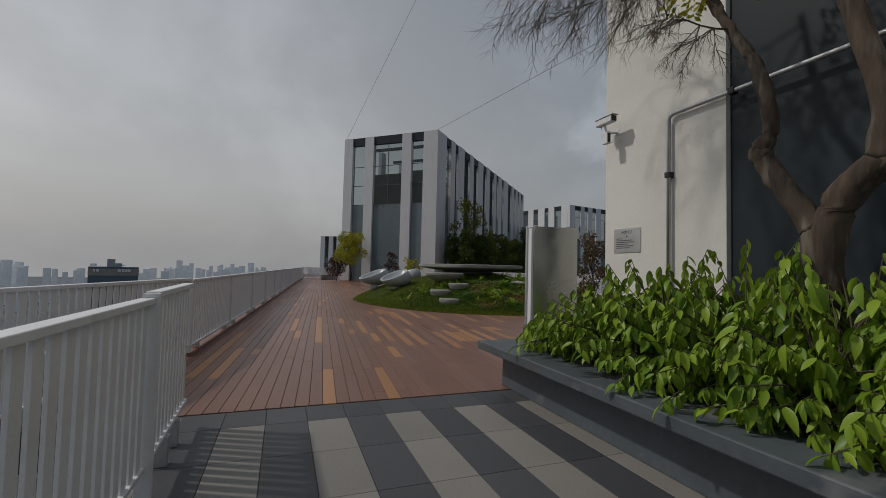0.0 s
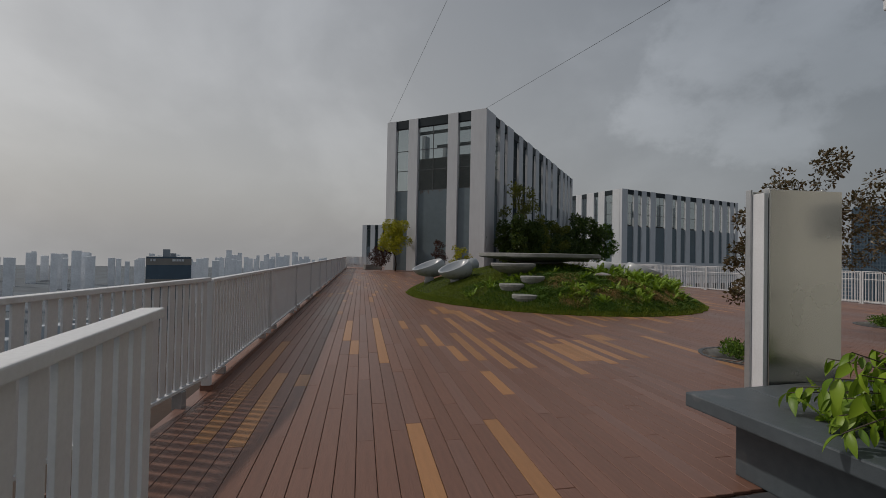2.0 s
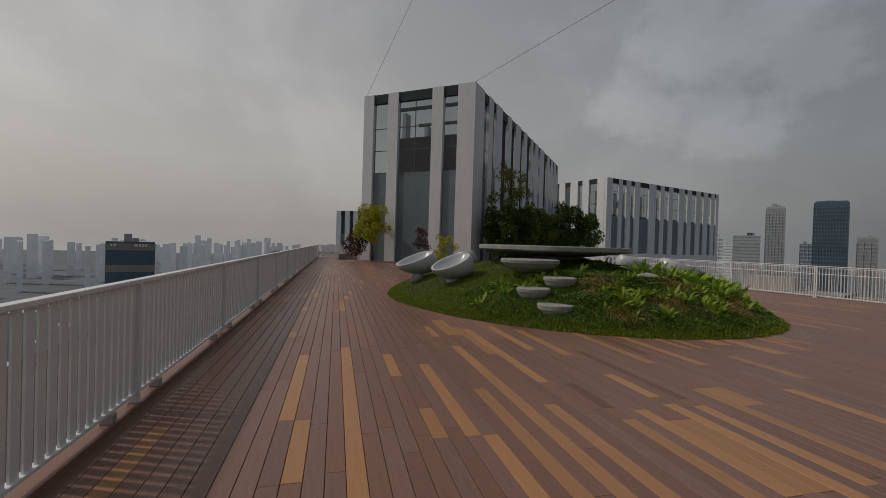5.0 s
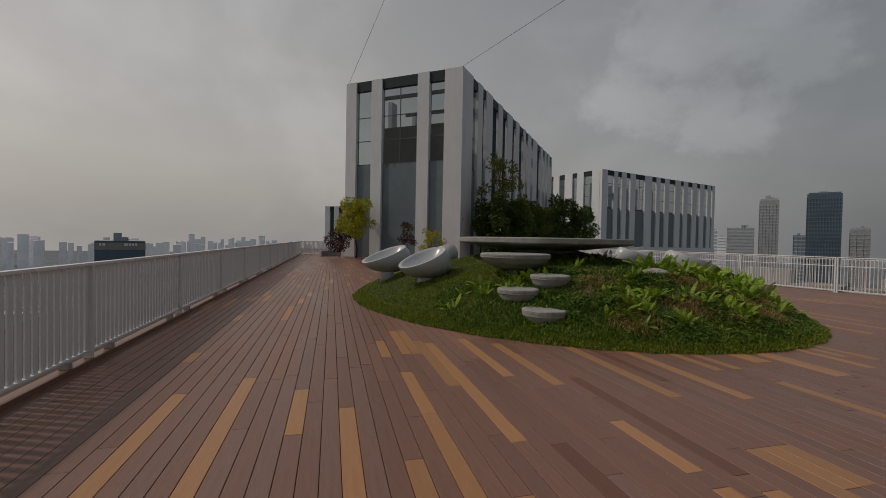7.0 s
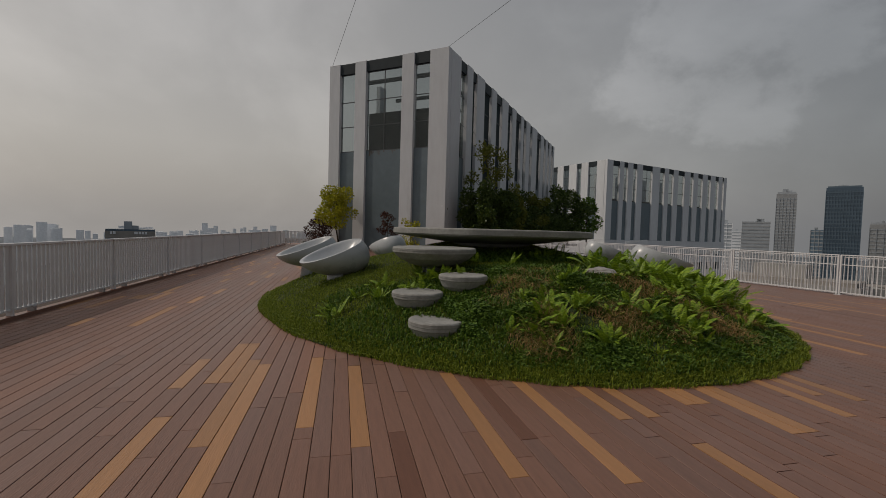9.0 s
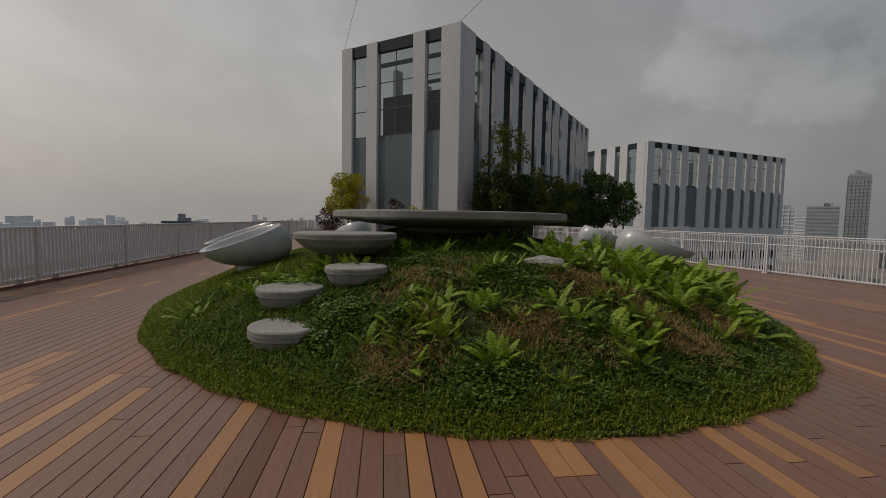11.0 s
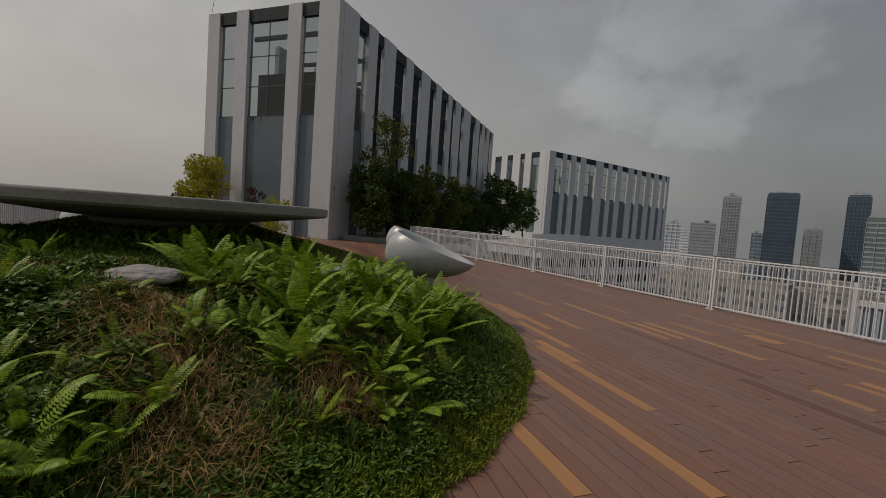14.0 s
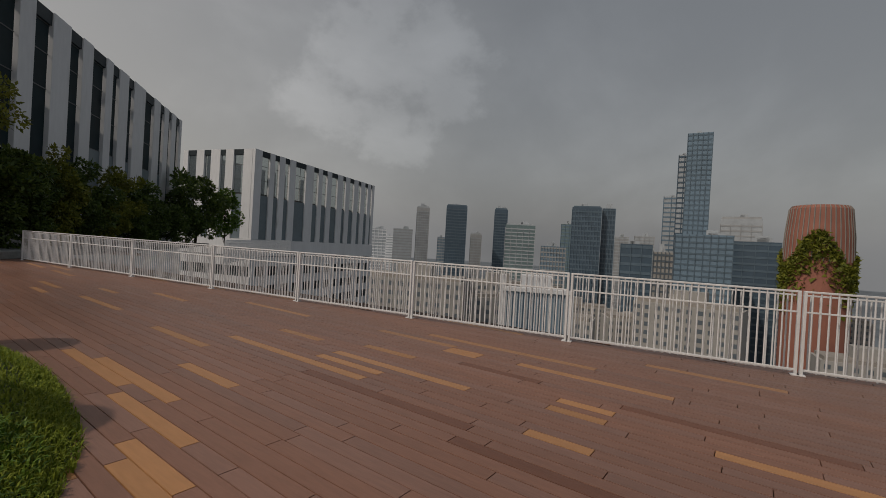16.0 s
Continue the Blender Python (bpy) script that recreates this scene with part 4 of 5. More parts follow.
for i in range(26):
    az, d = radians(crng.uniform(44, 112)), crng.uniform(150, 420)
    block(12 + d * math.sin(az), 12 + d * math.cos(az), crng.uniform(24, 48), 14, -d * math.tan(radians(crng.uniform(4.0, 9.0))) + 1.6, -math.degrees(az) + crng.uniform(-25, 25))

# white portal frame of the roof just below the deck
d, az = 95.0, radians(70.6)
pf = thing("roof_frame", pose(12 + d * math.sin(az), 12 + d * math.cos(az), 0, 0, 0, -math.degrees(az)), "white portal frame of a lower blue-windowed roof", "building")
part("beam", boxed(-8.3, 7.3, 0, 1.2, -7.2, -6.2, 0.1), M["fin_white"], pf)
part("leg", boxed(-8.3, -7.1, -0.004, 1.196, -30, -3.6, 0.1), M["fin_white"], pf)
part("leg", boxed(6.3, 7.3, -0.004, 1.196, -30, -7.204, 0.1), M["fin_white"], pf)
part("wall", boxed(-7.1, 6.3, 0.6, 14, -40, -7.2), T_["glass"], pf)
fm = bmesh.new()
for k in range(12):
    box(fm, -6.9 + k * 1.12, -6.6 + k * 1.12, 0.3, 0.598, -30, -7.21)
part("mullion", fm, T_["pale"], pf)
part("roof_room", boxed(-4, 3, 4, 10, -7.2, -3.8), M["fin_white"], pf)

# skyline to the far left; its haze is painted into the blocks' pale colours
t = tower(-19.4, -15.1, -0.75, 300, "deep", "roof", 12, 0, "dark office block with a lettered roof sign", cx=0, cy=5)
sg = bmesh.new()
for k, (x, w_) in enumerate(((-9.2, 0.9), (-7.9, 1.2), (1.6, 1.6), (3.6, 1.1), (5.0, 1.1), (6.4, 1.1))):
    box(sg, x, x + w_, -0.55, -0.36, -5.0, -3.6)
part("sign_bars", sg, M["white_metal"], t)
for i in range(190):
    az = crng.uniform(-70, 14)
    d = crng.uniform(1100, 2800)
    el = crng.uniform(-1.3, -0.35) + (0.5 if crng.random() < 0.12 else 0.0)
    wdt = crng.uniform(0.25, 0.8)
    t = thing("skyline_block", pose(d * math.sin(radians(az)), d * math.cos(radians(az)), 0, 0, 0, -az), "apartment block with haze painted into its pale colour", "building", "hazy skyline blocks")
    w_ = d * math.tan(radians(wdt))
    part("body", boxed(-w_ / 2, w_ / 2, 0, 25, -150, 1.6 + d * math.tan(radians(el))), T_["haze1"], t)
# nearer blocks, with the haze tint of haze2 in their colour
for i in range(130):
    az = crng.uniform(-75, 14)
    d = crng.uniform(220, 900)
    el = -math.degrees(math.atan(crng.uniform(70, 120) / d))
    t = thing("skyline_block", pose(d * math.sin(radians(az)), d * math.cos(radians(az)), 0, 0, 0, crng.uniform(-40, 40)), "grey apartment block below the deck's level", "building", "hazy skyline blocks")
    w_ = crng.uniform(20, 60)
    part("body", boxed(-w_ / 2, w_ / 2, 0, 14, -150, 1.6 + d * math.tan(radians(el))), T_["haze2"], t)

# ---- plants ----
def leaf_cloud(name, centres, radii, n, size, mat_, parent=None, flat=0.6, up=0.3, aspect=0.5, seed=1):
    """Many small pointed leaves scattered through blobs, denser towards the outside; returns the object."""
    r = np.random.default_rng(seed)
    c = np.asarray(centres, float)
    rad = np.asarray(radii, float)
    pick = r.choice(len(c), n, p=(rad ** 2) / (rad ** 2).sum())
    d = r.normal(0, 1, (n, 3))
    d /= np.linalg.norm(d, axis=1)[:, None]
    k = r.uniform(0.35, 1.0, n) ** 0.45
    p = c[pick] + d * (rad[pick] * k)[:, None] * np.array((1, 1, flat + 0.25))
    a = d * 0.6 + r.normal(0, 0.7, (n, 3)) + np.array((0, 0, up - 0.2))
    a /= np.linalg.norm(a, axis=1)[:, None]
    b = np.cross(a, r.normal(0, 1, (n, 3)))
    b /= np.linalg.norm(b, axis=1)[:, None] + 1e-9
    s = size * r.uniform(0.6, 1.3, n)[:, None]
    v = np.stack([p, p + a * s * 0.5 + b * s * aspect * 0.5, p + a * s, p + a * s * 0.5 - b * s * aspect * 0.5], 1).reshape(-1, 3)
    f = np.arange(4 * n).reshape(-1, 4)
    ob = new(name, raw_mesh(name, v.tolist(), f.tolist(), mat_))
    if parent:
        ob.parent = parent
    return ob


def limb_points(a, b, n, wobble, seed):
    r = np.random.default_rng(seed)
    a, b = np.array(a, float), np.array(b, float)
    pts = [a + (b - a) * i / n + (r.normal(0, wobble, 3) if 0 < i < n else 0) for i in range(n + 1)]
    return [tuple(p) for p in pts]


def small_tree(name, x, y, z, height, spread, mat_, label, seed, leaves=1500, leaf=0.09, trunk=0.03, start=0.35, group="", airy=1.0):
    r = np.random.default_rng(seed)
    t = thing(name, pose(x, y, z, 0, 0, r.uniform(0, 360)), label, "tree" if trunk > 0.012 else "shrub", group)
    top = (r.normal(0, 0.05) * height, r.normal(0, 0.05) * height, height * 0.86)
    bm = bmesh.new()
    tp = limb_points((0, 0, -0.02), top, 5, 0.02 * height, seed)
    tube(bm, tp, [trunk * (1 - 0.14 * i) for i in range(6)], 8)
    part("trunk", bm, M["bark"], t, smooth=True)
    cs, rs = [], []
    n = 9
    for i in range(n):
        h = start + (1 - start) * (i + 0.5) / n
        a = i * 2.4 + r.uniform(-0.5, 0.5)
        out = spread * (1.05 - abs(h - 0.58) * 1.1) * r.uniform(0.55, 1.0)
        base = np.array(tp[min(4, int(h * 5))])
        end = (base[0] + math.cos(a) * out, base[1] + math.sin(a) * out, height * h + r.uniform(0.0, 0.12) * height)
        lb = bmesh.new()
        tube(lb, limb_points(base, end, 3, 0.03 * spread, seed + i), [trunk * 0.45, trunk * 0.32, trunk * 0.22, trunk * 0.1], 6)
        part("limb", lb, M["bark"], t, smooth=True)
        for _ in range(3):
            cs.append(np.array(end) * (0.9, 0.9, 0.97) + r.normal(0, spread * 0.17, 3))
            rs.append(spread * r.uniform(0.16, 0.34) * airy)
    leaf_cloud("crown", cs, rs, leaves, leaf, mat_, t, seed=seed)
    return t


# trees and shrubs about the striped building
small_tree("tree", 6.2, 44.0, 0, 4.6, 1.5, M["yellow_leaf"], "small yellow-green leafed tree before the striped building", 21, 5200, 0.19, 0.07, 0.38, airy=1.4)
small_tree("shrub", 4.9, 44.6, 0, 2.3, 0.95, M["red_leaf"], "dark red-leafed shrub beside the deck's end", 22, 2600, 0.15, 0.03, 0.2, airy=1.5)
small_tree("shrub", 9.3, 39.2, 0, 2.7, 0.7, M["red_leaf"], "dark red-leafed small tree by the striped building", 23, 1100, 0.13, 0.03, 0.45)
small_tree("shrub", 10.4, 37.0, 0, 2.2, 0.8, M["yellow_leaf"], "yellow-green shrub by the striped building", 24, 1500, 0.13, 0.02, 0.15)
ROW = [(1.6, 2.4, 4.6, 1.5, "dark_leaf"), (4.0, 2.6, 4.8, 1.5, "dark_leaf"), (6.6, 2.4, 4.6, 1.5, "dark_leaf"), (9.4, 2.3, 5.2, 1.5, "olive_leaf"), (12.6, 2.2, 4.8, 1.6, "dark_leaf"),
       (16.5, 2.3, 5.4, 1.6, "olive_leaf"), (20.0, 2.0, 5.0, 1.7, "dark_leaf"), (24.5, 2.0, 3.9, 1.6, "dark_leaf"), (29.0, 2.2, 4.0, 1.6, "dark_leaf")]
for i, (d_, o_, h_, s_, m_) in enumerate(ROW):
    p = B1_SIDE @ Vector((d_, -o_, 0))
    small_tree("tree", p.x, p.y, 0, h_, s_, M[m_], "dense dark green tree along the striped building's side", 40 + i, 6500, 0.24, 0.09, 0.16, "trees along the building", airy=1.5)
p = B1_SIDE @ Vector((3.4, -2.6, 0))
small_tree("tree", p.x, p.y, 0, 7.7, 1.6, M["olive_leaf"], "slim airy olive-leafed tree above the dark trees", 60, 1700, 0.22, 0.09, 0.68, airy=1.1)
small_tree("tree", 39.5, 63.0, 0, 7.6, 2.9, M["dark_leaf"], "large dense round dark green tree", 61, 8000, 0.40, 0.16, 0.08, airy=1.6)
small_tree("tree", 45.0, 66.0, 0, 6.8, 1.9, M["cover"], "slim bright green climber-clad tree", 62, 4000, 0.36, 0.1, 0.15, airy=1.5)
tagged(part("planting_bed", boxed(1.0, 36.0, -4.4, -0.4, 0.0, 0.35, 0.03), M["concrete_dark"], at=B1_SIDE), "long low concrete planting bed beside the building", "planter")


# deck trees in round grates
def deck_tree(x, y, h, spread, seed, leaves, leaf):
    g = thing("tree_grate", pose(x, y, 0), "round radial-slot tree grate flush with the deck", "grate", "tree grates")
    ring = lathe(bmesh.new(), [(0.72, 0.002), (0.72, 0.012), (0.78, 0.012), (0.78, 0.002)], 48)
    part("ring", ring, M["frame_dark"], g)
    sl = mesh_of(boxed(0.36, 0.715, -0.014, 0.014, 0.001, 0.011), M["concrete_dark"], "bar")
    for k in range(44):
        shared("bar", sl, g, pose(0, 0, 0, 0, 0, k * 360 / 44))
    r = np.random.default_rng(seed)
    bed = thing("ground_cover", pose(x, y, 0.0), "low tuft of green ground cover round a tree", "plant", "tree-pit plants")
    cs = [(0.46 * math.sqrt(r.uniform()) * math.cos(a), 0.46 * math.sqrt(r.uniform()) * math.sin(a), r.uniform(0.02, 0.17)) for a in r.uniform(0, 6.28, 60)]
    leaf_cloud("foliage", cs, [0.11] * 60, 2600, 0.055, M["cover"], bed, seed=seed + 5, up=0.9)
    small_tree("tree", x + 0.12, y + 0.05, 0.0, h, spread, M["bronze_leaf"], "slender young tree with dark bronze-green leaves in a deck pit", seed, leaves, leaf, 0.028, 0.42 if h < 3 else 0.38, "young deck trees")


deck_tree(6.55, 8.15, 2.25, 0.52, 71, 1500, 0.085)
deck_tree(10.0, 10.0, 3.75, 1.0, 72, 2600, 0.10)
deck_tree(13.6, 10.2, 3.6, 1.1, 75, 2200, 0.10)
small_tree("tree", 14.6, 9.0, 0.0, 3.6, 1.2, M["yellow_leaf"], "young tree with yellow-green leaves on the deck", 77, 1700, 0.11, 0.035, 0.4, "young deck trees")


# planter tree: a forked trunk with bare twigs
def planter_tree():
    t = thing("tree", pose(3.6, 0, 0), "forked rough-barked tree with bare twigs rising from the planter", "tree")
    def refined(pts, rad, steps=7):
        """Finer points and radii along a smooth curve through the given ones."""
        P_, R_ = [Vector(p) for p in pts], rad
        op, orad = [], []
        for i in range(len(P_) - 1):
            p0, p1, p2, p3 = P_[max(i - 1, 0)], P_[i], P_[i + 1], P_[min(i + 2, len(P_) - 1)]
            for k in range(steps):
                u = k / steps
                op.append(0.5 * (2 * p1 + (p2 - p0) * u + (2 * p0 - 5 * p1 + 4 * p2 - p3) * u * u + (3 * p1 - p0 - 3 * p2 + p3) * u ** 3))
                orad.append(R_[i] * (1 - u) + R_[i + 1] * u)
        return op + [P_[-1]], orad + [R_[-1]]

    bm = bmesh.new()
    for pts, rad in (([(0.02, 1.90, 0.45), (0, 1.92, 1.2), (0, 1.94, 1.75), (0, 2.03, 1.98), (0, 2.19, 2.25), (0, 2.36, 2.55), (0, 2.28, 2.74), (0, 2.37, 3.24), (-0.02, 2.60, 3.72), (-0.06, 2.84, 4.30), (-0.1, 3.0, 5.2)],
                      [0.15, 0.125, 0.12, 0.088, 0.078, 0.086, 0.062, 0.055, 0.05, 0.045, 0.03]),
                     ([(0, 1.92, 1.30), (0, 1.90, 1.80), (0, 1.78, 2.12), (0, 1.60, 2.30), (0, 1.56, 2.45), (0, 1.56, 2.72), (0, 1.66, 3.16), (0, 1.79, 3.80), (0, 1.9, 4.6)],
                      [0.10, 0.115, 0.11, 0.10, 0.085, 0.08, 0.072, 0.066, 0.05]),
                     ([(0, 1.62, 2.26), (-0.01, 1.50, 2.31), (-0.02, 1.44, 2.35)], [0.085, 0.075, 0.058])):
        tube(bm, *refined(pts, rad), 22)
    bmesh.ops.recalc_face_normals(bm, faces=bm.faces[:])
    bm.normal_update()
    for v in bm.verts:
        q = Vector((v.co.x * 16, v.co.y * 16, v.co.z * 4.5))
        ridge = abs(noise.noise(q)) * 0.030 - 0.010 + 0.010 * noise.noise(v.co * 5)
        v.co += v.normal * ridge
    part("trunk", bm, M["bark"], t, smooth=True)
    tr = random.Random(5)
    tw = bmesh.new()

    def twig(p, d, ln, rad, level):
        pts = [p]
        for _ in range(4):
            d = (d + Vector((tr.uniform(-0.22, 0.22), tr.uniform(-0.22, 0.22), tr.uniform(-0.18, 0.14)))).normalized()
            pts.append(pts[-1] + d * ln / 4)
        tube(tw, pts, [rad * (1 - 0.2 * i) for i in range(5)], 4, False)
        if level < 3:
            for i in range(1, 5):
                for _ in range(2 if level else 3):
                    dd = (d + Vector((tr.uniform(-0.8, 0.8), tr.uniform(-0.8, 0.8), tr.uniform(-0.9, 0.35)))).normalized()
                    twig(pts[i], dd, ln * tr.uniform(0.42, 0.6), max(rad * 0.5, 0.0015), level + 1)

    for p, d, ln in (((-0.06, 2.84, 4.30), (-0.45, 0.85, 0.30), 1.1), ((-0.1, 3.0, 5.0), (-0.6, 0.8, 0.05), 1.35), ((-0.02, 2.60, 3.72), (-0.7, 0.2, -0.05), 0.7),
                     ((-0.1, 3.0, 5.1), (-0.3, 0.95, 0.25), 1.5), ((-0.06, 2.84, 4.4), (-0.9, 0.5, 0.15), 1.0), ((0, 1.79, 3.8), (-0.6, -0.3, 0.5), 1.2)):
        twig(Vector(p), Vector(d).normalized(), ln, 0.014, 0)
    tagged(part("twig", tw, M["twig"], t), kind="stuff")
    leaf_cloud("foliage", [(-0.1, 2.95, 4.2), (-0.15, 2.75, 4.3), (0.05, 2.35, 4.05), (-0.05, 1.55, 4.1), (0.1, 1.75, 4.4), (0, 2.5, 4.6)], [0.22, 0.18, 0.12, 0.16, 0.22, 0.3], 900, 0.075, M["yellow_leaf"], t, seed=9)
    return t


planter_tree()


# broad glossy leaves of the planter hedge
def broad_leaf(length, width, droop):
    vs, fs = [], []
    n = 6
    for i in range(n + 1):
        s = i / n
        w = width * math.sin(math.pi * min(1, s * 0.96 + 0.03)) ** 0.8 * (1 - 0.25 * s)
        z = -droop * s * s * length
        vs += [(-w / 2, s * length, z + 0.10 * w), (0, s * length, z - 0.10 * w), (w / 2, s * length, z + 0.10 * w)]
        if i:
            k = 3 * i
            fs += [(k - 3, k - 2, k + 1, k), (k - 2, k - 1, k + 2, k + 1)]
    return vs, fs


LEAVES = [broad_leaf(0.165, 0.080, 0.4), broad_leaf(0.14, 0.066, 0.2), broad_leaf(0.18, 0.088, 0.6)]
leaf_meshes = [raw_mesh("leaf", v, f, M["glossy_leaf"], True) for v, f in LEAVES]


def hedge_shrub(y0, height, seed, twigs=64, spill=0.0):
    r = random.Random(seed)
    s = thing("leafy_shrub", pose(3.35, y0, 0.53), "leafy shrub with broad glossy green leaves in the planter", "shrub", "planter shrubs")
    stems = bmesh.new()
    vs, fs, singles = [], [], 0
    for i in range(twigs):
        a = r.uniform(0, 2 * math.pi)
        lift = r.uniform(0.25, 1.0)
        reach = (1.05 - 0.55 * lift) * r.uniform(0.55, 1.05)
        tip = Vector((math.cos(a) * reach * (0.98 if math.cos(a) < 0 else 0.80), math.sin(a) * reach * 0.78, height * lift * r.uniform(0.8, 1.08)))
        if spill and math.cos(a) < -0.3:
            tip += Vector((-0.22, 0, -0.32 * spill)) * r.uniform(0.3, 1.0)
        tip.x, tip.z = max(min(tip.x, 0.95), -1.0), max(tip.z, 0.10)
        base = Vector((r.uniform(-0.2, 0.2), r.uniform(-0.2, 0.2), -0.02))
        mid = base.lerp(tip, 0.55) + Vector((0, 0, 0.16))
        tube(stems, [base, mid, tip], [0.008, 0.006, 0.003], 5, False)
        n = 15
        for k in range(n):
            u = 0.30 + 0.70 * k / (n - 1)
            p = (base * (1 - u) ** 2 + mid * 2 * u * (1 - u) + tip * u * u)
            yaw = r.uniform(0, 360) if k < n - 1 else math.degrees(a) - 90
            out = math.degrees(math.atan2(tip.y, tip.x)) - 90 + (75 if k % 2 else -75) * (1 - 0.5 * k / n) + r.uniform(-25, 25)
            m = Matrix.Translation(p) @ pose(0, 0, 0, 0, 0, out) @ pose(0, 0, 0, r.uniform(-80, -12), r.uniform(-30, 30), 0) @ Matrix.Scale(r.uniform(0.5, 0.9), 4)
            j = r.randrange(3)
            if singles < 60 and k >= 11:
                shared("leaf", leaf_meshes[j], s, m)
                singles += 1
            else:
                b = len(vs)
                vs += [tuple(m @ Vector(q)) for q in LEAVES[j][0]]
                fs += [tuple(b + q for q in f) for f in LEAVES[j][1]]
    tagged(part("stem", stems, M["twig"], s), kind="stuff")
    ob = new("foliage", raw_mesh("foliage", vs, fs, M["glossy_leaf"], True))
    ob.parent = s
    tagged(ob, kind="stuff")
    return s


for i, (y_, h_, n_, sp) in enumerate(((4.25, 0.58, 60, 0.2), (3.65, 1.0, 90, 0.4), (3.0, 1.2, 104, 0.7), (2.35, 1.26, 110, 1.0), (1.7, 1.3, 124, 1.3), (1.05, 1.34, 130, 1.5), (0.4, 1.36, 130, 1.5), (-0.5, 1.36, 70, 1.0))):
    hedge_shrub(y_, h_, 100 + i, n_, sp)


# ferns
def frond(length, pairs, bend):
    vs, fs = [], []

    def spine(s):
        return Vector((0, length * (s * (1 - 0.28 * bend * s)), length * (0.78 * s - bend * 0.62 * s * s)))

    w = 0.004
    for i in range(9):
        p = spine(i / 8)
        vs += [(p.x - w * (1.1 - i / 8), p.y, p.z), (p.x + w * (1.1 - i / 8), p.y, p.z)]
        if i:
            k = 2 * i
            fs.append((k - 2, k - 1, k + 1, k))
    for i in range(pairs):
        s = 0.10 + 0.90 * i / (pairs - 1)
        p, q = spine(s), spine(min(1, s + 0.03))
        d = (q - p).normalized() if s < 1 else Vector((0, 1, 0))
        ln = length * 0.15 * math.sin(math.pi * (0.12 + 0.86 * s)) ** 0.7
        wd = length / pairs * 0.45
        for side in (-1, 1):
            t = p + Vector((side * ln, 0, 0)) + d * ln * 0.25 + Vector((0, 0, -0.18 * ln))
            mdl = p.lerp(t, 0.5) + Vector((0, 0, 0.06 * ln))
            k = len(vs)
            vs += [tuple(p - d * wd * 0.5), tuple(mdl - d * wd), tuple(t), tuple(mdl + d * wd), tuple(p + d * wd * 0.5)]
            fs.append((k, k + 1, k + 2, k + 3, k + 4))
    return raw_mesh("frond", vs, fs, M["fern"])


FRONDS = [frond(0.52, 20, 0.55), frond(0.62, 23, 0.8), frond(0.44, 18, 0.25), frond(0.34, 14, 0.9)]


def fern(x, y, z, n, size, seed, label="green sword fern with arching toothed fronds", group="ferns on the mound"):
    r = random.Random(seed)
    f = thing("fern", pose(x, y, z, 0, 0, 0), label, "fern", group)
    for i in range(n):
        m = pose(0, 0, 0, 0, 0, i * 137.5 + r.uniform(-25, 25)) @ pose(0, 0.01, 0, r.uniform(-12, 32), r.uniform(-14, 14), 0) @ Matrix.Scale(size * r.uniform(0.7, 1.15), 4)
        shared("frond", FRONDS[r.randrange(4)], f, m)
    return f


fr = random.Random(17)
placed = 0
while placed < 64:                              # thick bank on the slope towards the city
    x, y = fr.gauss(11.5, 1.1), fr.gauss(15.8, 0.9)
    if 0.45 < mound_level(x, y) < 0.86 and x > 9.2 and y < 16.7 and math.hypot(x - 12.4, y - 17.7) > 1.35:
        fern(x, y, mound_z(x, y) - 0.01, fr.randint(8, 11), fr.uniform(0.8, 1.2), 300 + placed)
        placed += 1
CLUMPS = ((6.9, 14.0), (7.6, 13.35), (8.7, 13.9), (9.0, 13.4), (8.1, 15.2), (9.9, 14.6), (10.5, 13.9), (7.4, 14.5), (9.6, 15.4), (11.0, 14.3))
while placed < 150:                             # clumps across the front
    cx_, cy_ = fr.choice(CLUMPS)
    x, y = fr.gauss(cx_, 0.30), fr.gauss(cy_, 0.22)
    if mound_level(x, y) < 0.93:
        fern(x, y, mound_z(x, y) - 0.01, fr.randint(6, 9), fr.uniform(0.38, 0.74), 300 + placed)
        placed += 1
while placed < 180:                             # round the steps
    cx_, cy_ = fr.choice(((4.45, 15.9), (4.6, 15.7), (5.0, 16.3), (6.0, 16.2), (7.4, 17.2), (9.0, 17.3)))
    x, y = fr.gauss(cx_, 0.28), fr.gauss(cy_, 0.28)
    if mound_level(x, y) < 0.95:
        fern(x, y, mound_z(x, y) - 0.01, fr.randint(6, 10), fr.uniform(0.45, 0.8), 300 + placed)
        placed += 1
for i, (x, y) in enumerate(((2.85, 4.55), (3.05, 4.62), (3.35, 4.6), (2.95, 4.2), (3.7, 4.55), (2.85, 3.9))):
    fern(x, y, 0.53, 10, 0.62, 500 + i, "green sword fern spilling over the planter", "planter ferns")


